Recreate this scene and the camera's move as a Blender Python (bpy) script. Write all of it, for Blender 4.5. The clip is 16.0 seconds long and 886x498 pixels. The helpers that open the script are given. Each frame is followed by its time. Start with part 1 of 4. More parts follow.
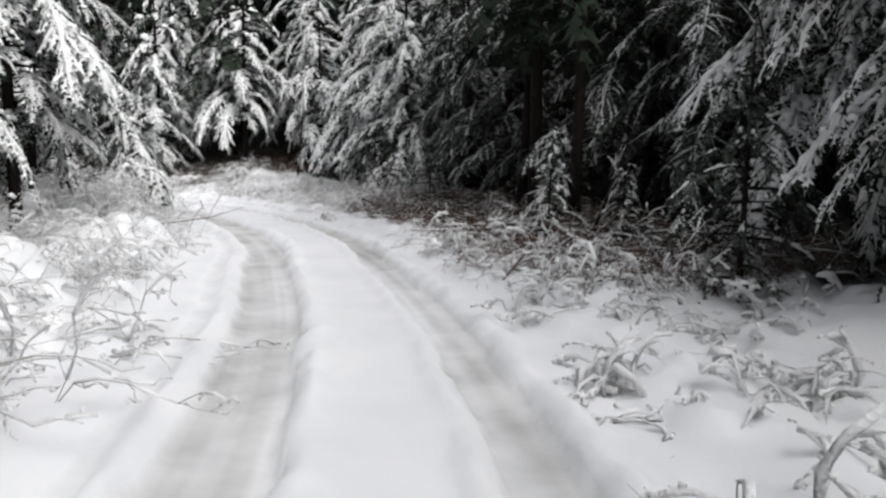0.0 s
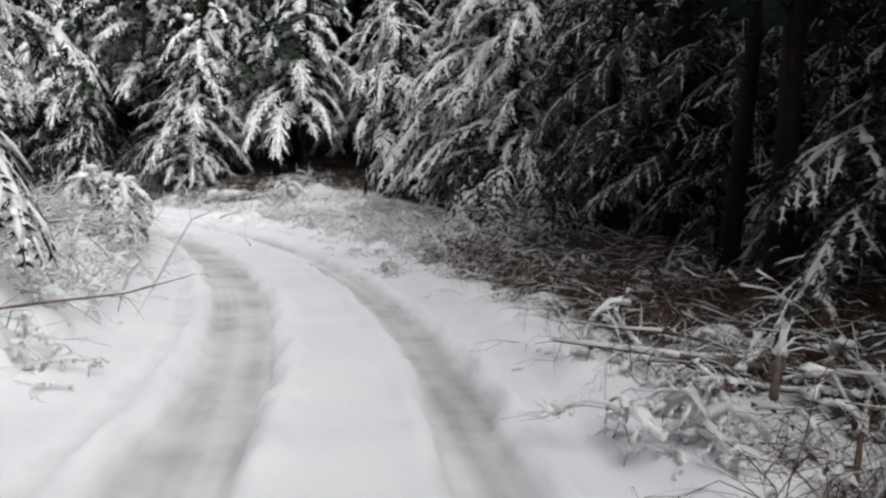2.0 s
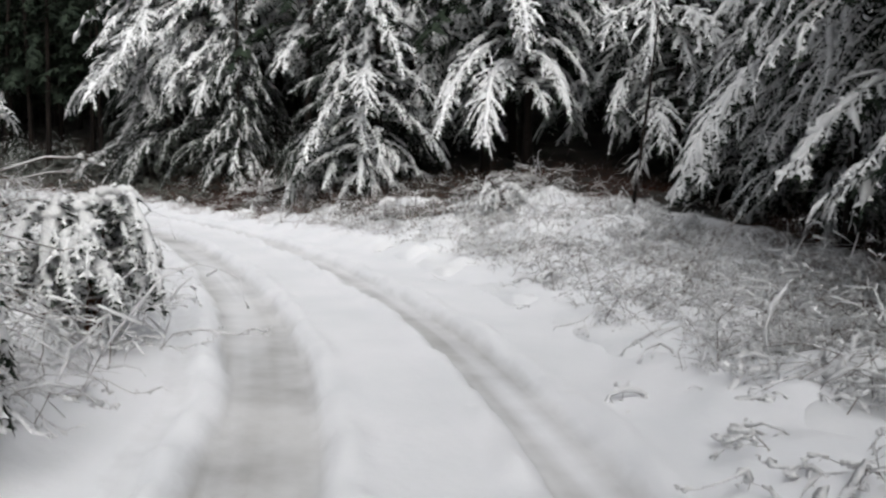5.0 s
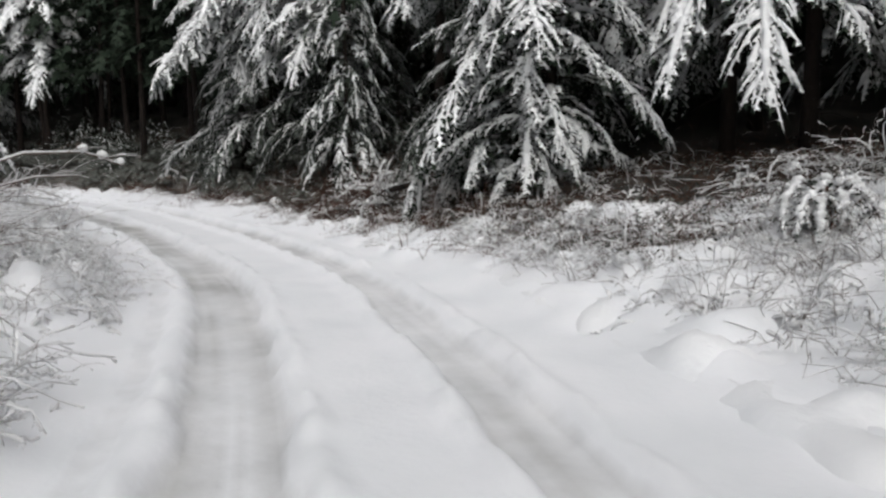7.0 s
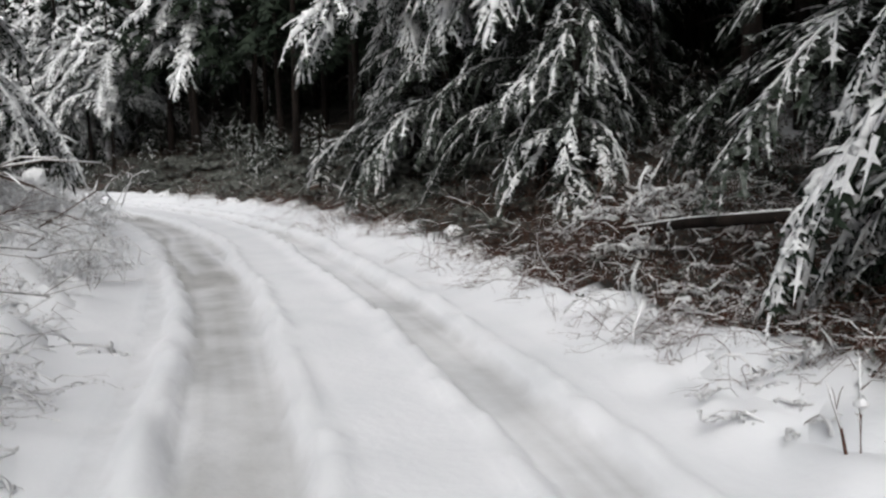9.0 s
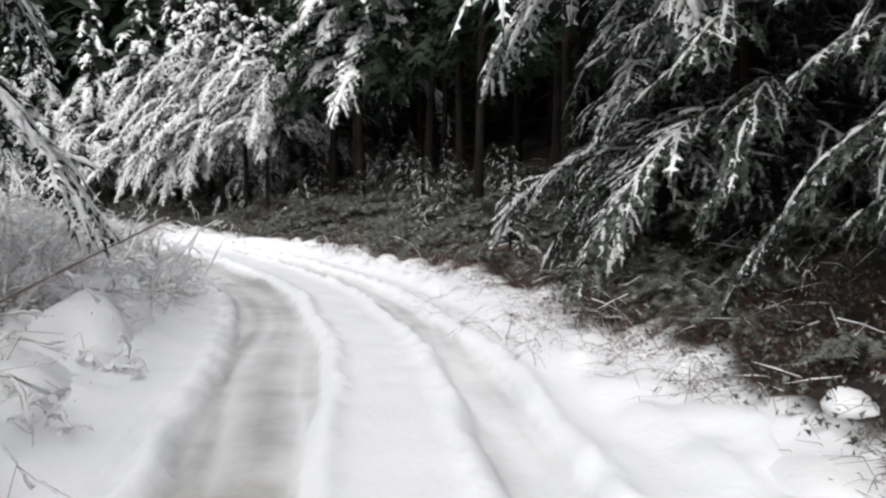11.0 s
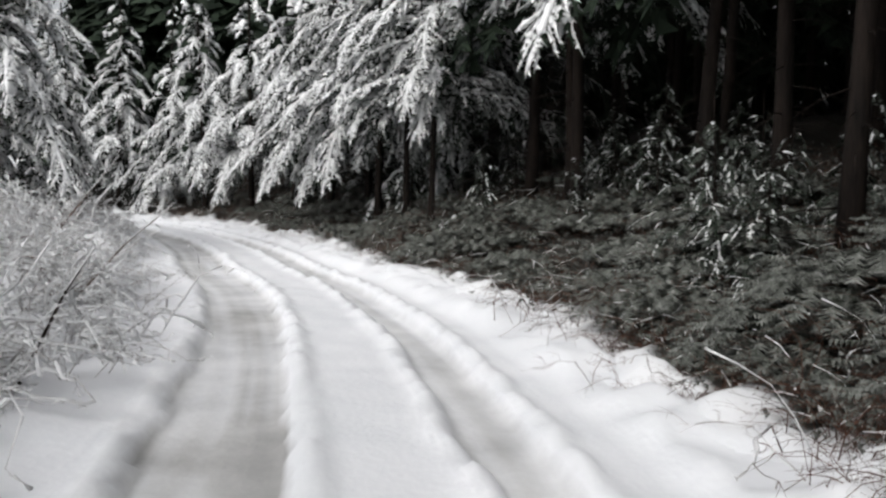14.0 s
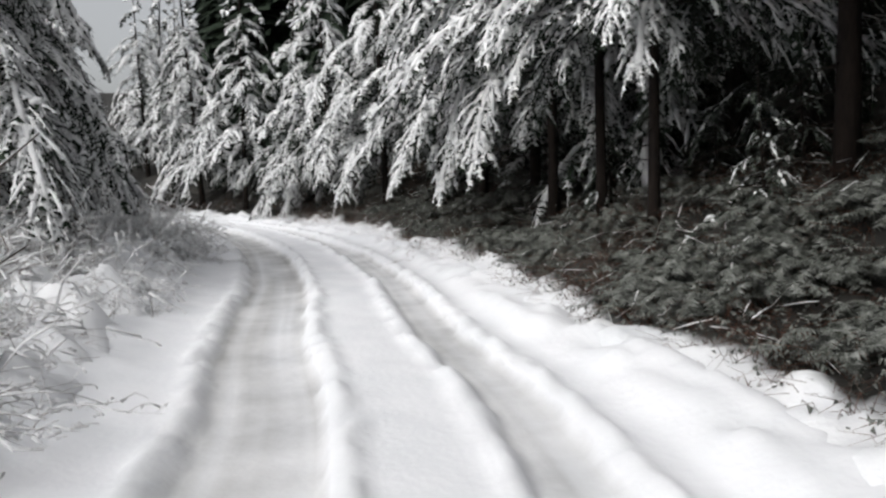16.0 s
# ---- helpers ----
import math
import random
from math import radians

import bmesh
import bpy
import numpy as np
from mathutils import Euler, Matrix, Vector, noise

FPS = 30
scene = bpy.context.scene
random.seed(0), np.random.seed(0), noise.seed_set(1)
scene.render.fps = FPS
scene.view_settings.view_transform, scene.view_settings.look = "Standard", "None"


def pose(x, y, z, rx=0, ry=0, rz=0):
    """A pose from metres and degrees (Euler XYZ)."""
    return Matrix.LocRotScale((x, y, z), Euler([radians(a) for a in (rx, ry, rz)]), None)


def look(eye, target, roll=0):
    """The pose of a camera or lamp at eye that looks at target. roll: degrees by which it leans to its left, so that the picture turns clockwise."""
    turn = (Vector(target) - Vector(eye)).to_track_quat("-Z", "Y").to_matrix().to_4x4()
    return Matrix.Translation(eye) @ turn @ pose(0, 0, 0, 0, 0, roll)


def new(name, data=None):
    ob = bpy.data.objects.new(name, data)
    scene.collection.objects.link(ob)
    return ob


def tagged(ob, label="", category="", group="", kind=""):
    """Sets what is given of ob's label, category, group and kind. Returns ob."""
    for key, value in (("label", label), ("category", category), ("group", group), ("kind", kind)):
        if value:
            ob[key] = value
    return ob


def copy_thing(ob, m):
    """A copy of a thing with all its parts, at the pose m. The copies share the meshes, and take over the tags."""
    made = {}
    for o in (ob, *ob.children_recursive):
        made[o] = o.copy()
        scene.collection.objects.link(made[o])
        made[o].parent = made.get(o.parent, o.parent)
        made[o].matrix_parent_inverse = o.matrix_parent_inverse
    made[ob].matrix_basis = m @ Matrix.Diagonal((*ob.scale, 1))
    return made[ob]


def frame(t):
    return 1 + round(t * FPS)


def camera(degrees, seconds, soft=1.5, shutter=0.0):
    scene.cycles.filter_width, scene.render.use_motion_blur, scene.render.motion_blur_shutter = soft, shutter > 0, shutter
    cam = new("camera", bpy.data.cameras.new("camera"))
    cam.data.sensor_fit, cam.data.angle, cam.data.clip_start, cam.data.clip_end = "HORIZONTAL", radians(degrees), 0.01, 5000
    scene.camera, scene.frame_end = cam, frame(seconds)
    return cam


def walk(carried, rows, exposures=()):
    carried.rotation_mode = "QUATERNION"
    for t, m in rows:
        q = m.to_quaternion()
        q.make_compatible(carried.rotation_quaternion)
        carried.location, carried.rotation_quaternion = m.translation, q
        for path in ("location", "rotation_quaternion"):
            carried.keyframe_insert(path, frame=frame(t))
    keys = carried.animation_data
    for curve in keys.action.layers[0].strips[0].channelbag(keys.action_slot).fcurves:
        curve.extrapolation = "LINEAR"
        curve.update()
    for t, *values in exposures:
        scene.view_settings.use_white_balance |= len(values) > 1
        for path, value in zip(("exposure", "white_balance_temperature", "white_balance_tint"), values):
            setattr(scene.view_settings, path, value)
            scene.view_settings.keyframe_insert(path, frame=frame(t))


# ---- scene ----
cam = camera(56.9, 16.0, soft=2.5)
PATH = [
    (0.0, 6.936, 0.563, 1.475, 83.71, -0.00, 11.58),
    (0.5, 6.425, 2.458, 1.489, 85.05, -0.31, 14.07),
    (1.0, 5.885, 4.330, 1.503, 86.03, -1.10, 16.03),
    (1.5, 5.290, 6.134, 1.512, 85.67, -0.79, 16.64),
    (2.0, 4.632, 7.849, 1.516, 84.81, -1.91, 17.43),
    (2.5, 3.920, 9.496, 1.513, 85.64, -2.28, 21.33),
    (3.0, 3.161, 11.089, 1.507, 86.01, -2.53, 23.63),
    (3.5, 2.369, 12.640, 1.499, 85.37, -1.44, 27.33),
    (4.0, 1.556, 14.142, 1.494, 86.20, -2.31, 29.74),
    (4.2, 1.211, 14.733, 1.493, 85.05, -2.02, 29.14),
    (4.9, -0.136, 16.713, 1.493, 84.15, -1.10, 31.55),
    (5.6, -1.683, 18.684, 1.497, 83.23, -0.16, 34.04),
    (6.3, -3.321, 20.541, 1.503, 82.34, 0.75, 36.45),
    (6.5, -3.814, 21.069, 1.506, 83.25, 0.60, 37.64),
    (7.0, -5.113, 22.370, 1.513, 82.74, 1.00, 41.03),
    (7.5, -6.522, 23.608, 1.515, 82.01, 2.35, 42.28),
    (8.0, -8.036, 24.797, 1.507, 83.36, 1.54, 44.79),
    (8.5, -9.567, 25.905, 1.488, 82.15, 1.53, 48.92),
    (9.0, -11.096, 26.923, 1.472, 83.03, 1.05, 53.31),
    (9.5, -12.599, 27.809, 1.465, 85.91, 0.44, 57.22),
    (10.0, -14.126, 28.607, 1.467, 85.23, -0.32, 61.50),
    (10.2, -14.742, 28.906, 1.469, 86.67, -0.16, 64.32),
    (10.9, -16.859, 29.884, 1.488, 86.19, -0.38, 65.86),
    (11.6, -19.028, 30.813, 1.503, 85.69, -0.60, 67.46),
    (12.3, -21.124, 31.635, 1.505, 85.21, -0.82, 69.01),
    (12.5, -21.729, 31.853, 1.500, 83.69, -0.77, 68.36),
    (13.0, -23.317, 32.321, 1.485, 82.28, -2.26, 73.13),
    (13.5, -24.939, 32.728, 1.474, 83.70, -3.37, 76.38),
    (14.0, -26.589, 33.020, 1.474, 86.04, -1.59, 80.53),
    (14.5, -28.304, 33.249, 1.478, 84.95, 0.83, 83.03),
    (15.0, -30.111, 33.352, 1.487, 86.29, 0.53, 86.86),
    (15.5, -31.939, 33.354, 1.497, 86.44, 1.23, 89.72),
    (16.0, -33.819, 33.292, 1.505, 84.96, 1.49, 91.30),
]
SKY, SUN = 0.15, 1.7
EXPOSURES = [(0.0, 0.32), (0.5, 0.06), (1.0, 0.04), (1.5, 0.06), (2.5, 0.12), (3.5, 0.24), (4.2, 0.16), (6.3, -0.2), (9.0, -0.22), (10.0, -0.06), (12.5, 0.24), (13.0, 0.1), (13.5, -0.15), (14.5, -0.05), (15.5, -0.04), (16.0, -0.08)]

walk(cam, [(t, pose(x, y, z, rx, ry, rz)) for t, x, y, z, rx, ry, rz in PATH], EXPOSURES)

# ---- light: a bright overcast sky ----
world = bpy.data.worlds.new("overcast_sky")
scene.world = world
world.use_nodes = True
wn, wl = world.node_tree.nodes, world.node_tree.links
sky = wn.new("ShaderNodeTexSky")
sky.sky_type, sky.sun_disc = "NISHITA", False
sky.sun_elevation, sky.sun_rotation = radians(43.5), radians(130.6)
sky.air_density, sky.dust_density, sky.ozone_density = 1.0, 4.0, 1.0
pale = wn.new("ShaderNodeHueSaturation")
pale.inputs["Saturation"].default_value = 0.18
wl.new(sky.outputs["Color"], pale.inputs["Color"])
wl.new(pale.outputs["Color"], wn["Background"].inputs["Color"])
wn["Background"].inputs["Strength"].default_value = SKY
sun = new("sun", bpy.data.lights.new("sun", "SUN"))
sun.data.energy, sun.data.angle, sun.data.color = SUN, radians(60), (0.99, 1.0, 0.995)
sun.matrix_world = look((0, 0, 30), (-14, 12, 12.5))


# ---- materials ----
def material(name, colors, scale, rough, bump=0.0, bump_scale=20.0, random_tint=0.0, spec=0.12, ramp=(0.35, 0.7), detail_mix=0.35, stretch=(1, 1, 1)):
    """Two-scale noise between two colours, with relief."""
    m = bpy.data.materials.new(name)
    m.use_nodes = True
    n, l = m.node_tree.nodes, m.node_tree.links
    bsdf = n["Principled BSDF"]
    co = n.new("ShaderNodeTexCoord")
    mp = n.new("ShaderNodeMapping")
    mp.inputs["Scale"].default_value = stretch
    l.new(co.outputs["Object"], mp.inputs["Vector"])
    big, small = n.new("ShaderNodeTexNoise"), n.new("ShaderNodeTexNoise")
    big.inputs["Scale"].default_value, small.inputs["Scale"].default_value = scale, scale * 9
    big.inputs["Detail"].default_value, small.inputs["Detail"].default_value = 3, 4
    l.new(mp.outputs["Vector"], big.inputs["Vector"])
    l.new(mp.outputs["Vector"], small.inputs["Vector"])
    mix = n.new("ShaderNodeMix")
    mix.inputs[0].default_value = detail_mix
    l.new(big.outputs["Fac"], mix.inputs[2])
    l.new(small.outputs["Fac"], mix.inputs[3])
    rp = n.new("ShaderNodeValToRGB")
    rp.color_ramp.elements[0].position, rp.color_ramp.elements[1].position = ramp
    rp.color_ramp.elements[0].color, rp.color_ramp.elements[1].color = (*colors[0], 1), (*colors[1], 1)
    l.new(mix.outputs[0], rp.inputs["Fac"])
    out = rp.outputs["Color"]
    if random_tint:
        isl = n.new("ShaderNodeNewGeometry")
        hs = n.new("ShaderNodeHueSaturation")
        mr = n.new("ShaderNodeMapRange")
        mr.inputs["To Min"].default_value, mr.inputs["To Max"].default_value = 1 - random_tint, 1 + random_tint
        l.new(isl.outputs["Random Per Island"], mr.inputs["Value"])
        l.new(mr.outputs["Result"], hs.inputs["Value"])
        l.new(out, hs.inputs["Color"])
        out = hs.outputs["Color"]
    l.new(out, bsdf.inputs["Base Color"])
    bsdf.inputs["Roughness"].default_value = rough
    bsdf.inputs["Specular IOR Level"].default_value = spec
    if bump:
        bn, bp = n.new("ShaderNodeTexNoise"), n.new("ShaderNodeBump")
        bn.inputs["Scale"].default_value, bn.inputs["Detail"].default_value = bump_scale, 5
        bp.inputs["Strength"].default_value, bp.inputs["Distance"].default_value = bump, 0.02
        l.new(mp.outputs["Vector"], bn.inputs["Vector"])
        l.new(bn.outputs["Fac"], bp.inputs["Height"])
        l.new(bp.outputs["Normal"], bsdf.inputs["Normal"])
    return m


BOUGH_SNOW = material("bough_snow", ((0.87, 0.87, 0.88), (0.92, 0.92, 0.92)), 5.0, 0.85, 1.0, 45, 0.1)
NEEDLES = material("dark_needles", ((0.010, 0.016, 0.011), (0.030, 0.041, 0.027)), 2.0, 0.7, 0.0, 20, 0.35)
FROSTED = material("frosted_needles", ((0.016, 0.024, 0.015), (0.30, 0.31, 0.30)), 13.0, 0.75, 0.0, 20, 0.3, ramp=(0.47, 0.72), detail_mix=0.5)
BARK = material("conifer_bark", ((0.009, 0.0075, 0.007), (0.030, 0.022, 0.018)), 5.0, 0.9, 0.9, 18, stretch=(1, 1, 0.18))
TWIG = material("bramble_bark", ((0.050, 0.024, 0.017), (0.16, 0.082, 0.058)), 6.0, 0.85, 0.0, 20, 0.3)
GREY_TWIG = material("grey_twig", ((0.08, 0.058, 0.048), (0.19, 0.145, 0.12)), 6.0, 0.85, 0.0, 20, 0.3)
FROSTED_LEAF = material("frosted_leaves", ((0.025, 0.029, 0.021), (0.25, 0.255, 0.24)), 11.0, 0.75, 0.0, 20, 0.3, ramp=(0.40, 0.64), detail_mix=0.5)


def attribute_mix(name, first, second, attribute, noise_scale, sharp=0.25, ragged=1.0, relief=0.5):
    """A ground material: mixes two looks by a mesh attribute broken up with noise."""
    m = bpy.data.materials.new(name)
    m.use_nodes = True
    n, l = m.node_tree.nodes, m.node_tree.links
    bsdf = n["Principled BSDF"]
    co = n.new("ShaderNodeTexCoord")
    at = n.new("ShaderNodeAttribute")
    at.attribute_name = attribute
    nz, nf = n.new("ShaderNodeTexNoise"), n.new("ShaderNodeTexNoise")
    nz.inputs["Scale"].default_value, nz.inputs["Detail"].default_value = noise_scale, 6
    nf.inputs["Scale"].default_value, nf.inputs["Detail"].default_value = 1.1, 8
    l.new(co.outputs["Object"], nz.inputs["Vector"])
    l.new(co.outputs["Object"], nf.inputs["Vector"])
    add = n.new("ShaderNodeMath")
    add.operation = "ADD"
    shift = n.new("ShaderNodeMapRange")
    shift.inputs["To Min"].default_value, shift.inputs["To Max"].default_value = 0.5 - 0.5 * ragged, 0.5 + 0.5 * ragged
    l.new(nz.outputs["Fac"], shift.inputs["Value"])
    l.new(at.outputs["Fac"], add.inputs[0])
    l.new(shift.outputs["Result"], add.inputs[1])
    mr = n.new("ShaderNodeMapRange")
    mr.inputs["From Min"].default_value, mr.inputs["From Max"].default_value = 1.0 - sharp, 1.0 + sharp
    l.new(add.outputs[0], mr.inputs["Value"])
    ramps = []
    for pair in (first, second):
        rp = n.new("ShaderNodeValToRGB")
        rp.color_ramp.elements[0].position, rp.color_ramp.elements[1].position = 0.35, 0.65
        rp.color_ramp.elements[0].color, rp.color_ramp.elements[1].color = (*pair[0], 1), (*pair[1], 1)
        l.new(nf.outputs["Fac"], rp.inputs["Fac"])
        ramps.append(rp)
    mix = n.new("ShaderNodeMix")
    mix.data_type = "RGBA"
    l.new(mr.outputs["Result"], mix.inputs[0])
    l.new(ramps[0].outputs["Color"], mix.inputs[6])
    l.new(ramps[1].outputs["Color"], mix.inputs[7])
    l.new(mix.outputs[2], bsdf.inputs["Base Color"])
    bsdf.inputs["Roughness"].default_value = 0.75
    bsdf.inputs["Specular IOR Level"].default_value = 0.3
    bn, bp = n.new("ShaderNodeTexNoise"), n.new("ShaderNodeBump")
    bn.inputs["Scale"].default_value, bn.inputs["Detail"].default_value = 16, 6
    bp.inputs["Strength"].default_value, bp.inputs["Distance"].default_value = relief, 0.02
    l.new(co.outputs["Object"], bn.inputs["Vector"])
    l.new(bn.outputs["Fac"], bp.inputs["Height"])
    l.new(bp.outputs["Normal"], bsdf.inputs["Normal"])
    return m


ROAD_SNOW = attribute_mix("road_snow", ((0.82, 0.83, 0.85), (0.88, 0.88, 0.90)), ((0.33, 0.325, 0.315), (0.60, 0.595, 0.585)), "slush", 5, 0.42, 0.35, 0.25)
# The near-black second look stands in for deep shade on the forest floor.
GROUND_SNOW = attribute_mix("ground_snow", ((0.80, 0.81, 0.83), (0.87, 0.87, 0.88)), ((0.010, 0.0095, 0.008), (0.045, 0.041, 0.036)), "floor_shade", 2.5, 0.2)

# ---- the plan of the track ----
CENTRE = np.array([(10.2, -14), (8.6, -6), (6.94, 0.56), (5.9, 4.3), (4.63, 7.85), (3.2, 11.1), (1.72, 14.15), (-0.12, 17.2), (-2.25, 20.0), (-4.78, 22.68),
                   (-7.78, 25.12), (-10.9, 27.22), (-14.0, 28.93), (-18.6, 30.72), (-23.3, 32.15), (-28.3, 33.3), (-33.8, 33.4), (-38.5, 32.9), (-42.0, 32.1),
                   (-47.4, 31.0), (-54.5, 28.8), (-61.5, 25.4), (-68.5, 20.0), (-75.0, 12.0), (-79.0, 2.0)])


def smooth_line(points, step):
    """A Catmull-Rom line through the points, evenly spaced."""
    p = np.vstack([2 * points[0] - points[1], points, 2 * points[-1] - points[-2]])
    fine = []
    for a, b, c, d in zip(p[:-3], p[1:-2], p[2:-1], p[3:]):
        for t in np.linspace(0, 1, 24, endpoint=False):
            fine.append(0.5 * (2 * b + (c - a) * t + (2 * a - 5 * b + 4 * c - d) * t * t + (3 * b - a - 3 * c + d) * t ** 3))
    fine = np.array(fine + [points[-1]])
    run = np.concatenate([[0], np.cumsum(np.linalg.norm(np.diff(fine, axis=0), axis=1))])
    s = np.arange(0, run[-1], step)
    return np.stack([np.interp(s, run, fine[:, 0]), np.interp(s, run, fine[:, 1])], -1)


LINE = smooth_line(CENTRE, 0.4)
TAN = np.gradient(LINE, axis=0)
TAN /= np.linalg.norm(TAN, axis=1)[:, None]
NORM = np.stack([TAN[:, 1], -TAN[:, 0]], -1)


def station(x, y):
    """Length along the track and offset to its right of places in the plan."""
    x, y = np.atleast_1d(np.asarray(x, float)), np.atleast_1d(np.asarray(y, float))
    s, u = np.empty(len(x)), np.empty(len(x))
    for i in range(0, len(x), 4000):
        d = np.stack([x[i:i + 4000], y[i:i + 4000]], -1)[:, None, :] - LINE[None]
        k = np.argmin((d ** 2).sum(-1), axis=1)
        dd = d[np.arange(len(k)), k]
        s[i:i + 4000] = k * 0.4
        side = np.sign((dd * NORM[k]).sum(-1))
        u[i:i + 4000] = np.linalg.norm(dd, axis=1) * np.where(side == 0, 1, side)
    return s, u


def place(s, u):
    k = min(max(int(s / 0.4), 0), len(LINE) - 1)
    p = LINE[k] + NORM[k] * u
    return float(p[0]), float(p[1])


LATTICE = np.random.RandomState(5).rand(128, 128)


def vnoise(x, y, size):
    """Smooth noise from 0 to 1 with features of that size."""
    x, y = np.asarray(x, float) / size + 300.3, np.asarray(y, float) / size + 200.7
    i, j = np.floor(x).astype(int), np.floor(y).astype(int)
    a, b = x - i, y - j
    a, b = a * a * (3 - 2 * a), b * b * (3 - 2 * b)
    g = lambda p, q: LATTICE[p % 128, q % 128]
    return (g(i, j) * (1 - a) + g(i + 1, j) * a) * (1 - b) + (g(i, j + 1) * (1 - a) + g(i + 1, j + 1) * a) * b


def ease(v, a, b):
    t = np.clip((v - a) / (b - a), 0, 1)
    return t * t * (3 - 2 * t)


S_CLEAR = station(-7.0, 30.5)[0][0]
S_SLOPE = station(-14.0, 34.0)[0][0]


def inset(s):
    """How much nearer the brush on the outside stands to the ruts, away from the clearing."""
    return 0.7 - 0.7 * np.exp(-((s - S_CLEAR + 3.5) / 6.0) ** 4)


def outward(s, u):
    """The offset with the outside verge drawn in towards the ruts."""
    return np.where(u > 1.2, u + inset(s) * ease(u, 1.2, 1.9), u)


def drawn_in(s, u):
    """Where a plant meant for offset u stands once the verge is drawn in."""
    return u - float(inset(s)) * min(1.0, max(0.0, (7.0 - u) / 3.0)) if u > 0 else u


def verge(x, y, s, u):
    """Height of the snow beside the track."""
    u = outward(s, u)
    r, l = np.maximum(u - 2.5, 0), np.maximum(-u - 1.9, 0)
    steep = 0.05 + 0.31 * ease(s, S_SLOPE - 9, S_SLOPE + 2)
    right = 0.14 * ease(r, 0, 0.8) + steep * np.maximum(r - 0.8, 0) * ease(r, 0.6, 3.0)
    right = np.where(right > 3, 3 + (right - 3) * 0.45, right)
    mound = 0.68 * np.exp(-((x + 6.8) ** 2 / 14 + (y - 32.0) ** 2 / 4.5))
    left = 0.22 * ease(l, 0, 1.2) - 0.03 * np.maximum(l - 4, 0)
    lumps = (vnoise(x, y, 0.55) - 0.5) * 0.22 + (vnoise(x, y, 1.7) - 0.5) * 0.35 + (vnoise(x, y, 6) - 0.5) * 0.5 * ease(np.abs(u), 6, 14)
    out = ease(np.maximum(r, l), 0, 1.0)
    far = ease(np.abs(u), 60, 160) * 25 * vnoise(x, y, 60)
    return np.clip(right, 0, 9) + np.maximum(left, -3) + mound + lumps * out + far


def height(x, y):
    s, u = station(x, y)
    return float(verge(np.array([x]), np.array([y]), s, u)[0])


def sheet(name, verts, nx, ny, mat, attribute=None, values=None):
    """A grid mesh of nx times ny points."""
    k = np.arange(nx * ny).reshape(ny, nx)
    faces = np.stack([k[:-1, :-1], k[:-1, 1:], k[1:, 1:], k[1:, :-1]], -1).reshape(-1, 4)
    me = bpy.data.meshes.new(name)
    me.from_pydata(verts.tolist(), [], faces.tolist())
    me.polygons.foreach_set("use_smooth", [True] * len(me.polygons))
    if attribute:
        me.attributes.new(attribute, "FLOAT", "POINT").data.foreach_set("value", np.asarray(values, np.float32))
    me.materials.append(mat)
    return new(name, me)


def build_ground():
    xs = np.concatenate([np.linspace(-700, -100, 16), np.linspace(-95, -76, 12), np.arange(-75, 20, 0.4), np.linspace(21, 40, 12), np.linspace(50, 600, 14)])
    ys = np.concatenate([np.linspace(-600, -40, 16), np.linspace(-36, -16, 14), np.arange(-15, 48, 0.4), np.linspace(49, 70, 14), np.linspace(80, 650, 14)])
    x, y = [a.ravel() for a in np.meshgrid(xs, ys)]
    s, u = station(x, y)
    v = outward(s, u)
    z = verge(x, y, s, u) - 0.25 * (1 - ease(np.maximum(v - 2.2, -u - 1.7), 0.1, 0.7))
    z -= 0.12 * ease(u, 1.9, 2.3) * (1 - ease(u, 5.2, 5.7))
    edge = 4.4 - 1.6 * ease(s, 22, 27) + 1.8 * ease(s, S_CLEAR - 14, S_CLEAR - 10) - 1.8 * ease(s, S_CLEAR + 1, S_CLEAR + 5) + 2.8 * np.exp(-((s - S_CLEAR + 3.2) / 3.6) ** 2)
    # shade under the trees, painted into the ground colour from the forest edge inwards
    floor_shade = 1.2 * ease(v, edge, edge + 0.9) * (0.7 + 0.4 * vnoise(x, y, 1.3)) * (1 - 0.75 * np.exp(-((x + 17.6) ** 2 + (y - 37.4) ** 2) / 14)) + 0.5 * ease(-u, 4.5, 7) * (1 - ease(np.abs(u), 14, 22))
    return tagged(sheet("ground", np.stack([x, y, z], -1), len(xs), len(ys), GROUND_SNOW, "floor_shade", floor_shade),
                  "snow-covered forest floor with lumps and shade under trees painted near black", "ground", kind="structure")


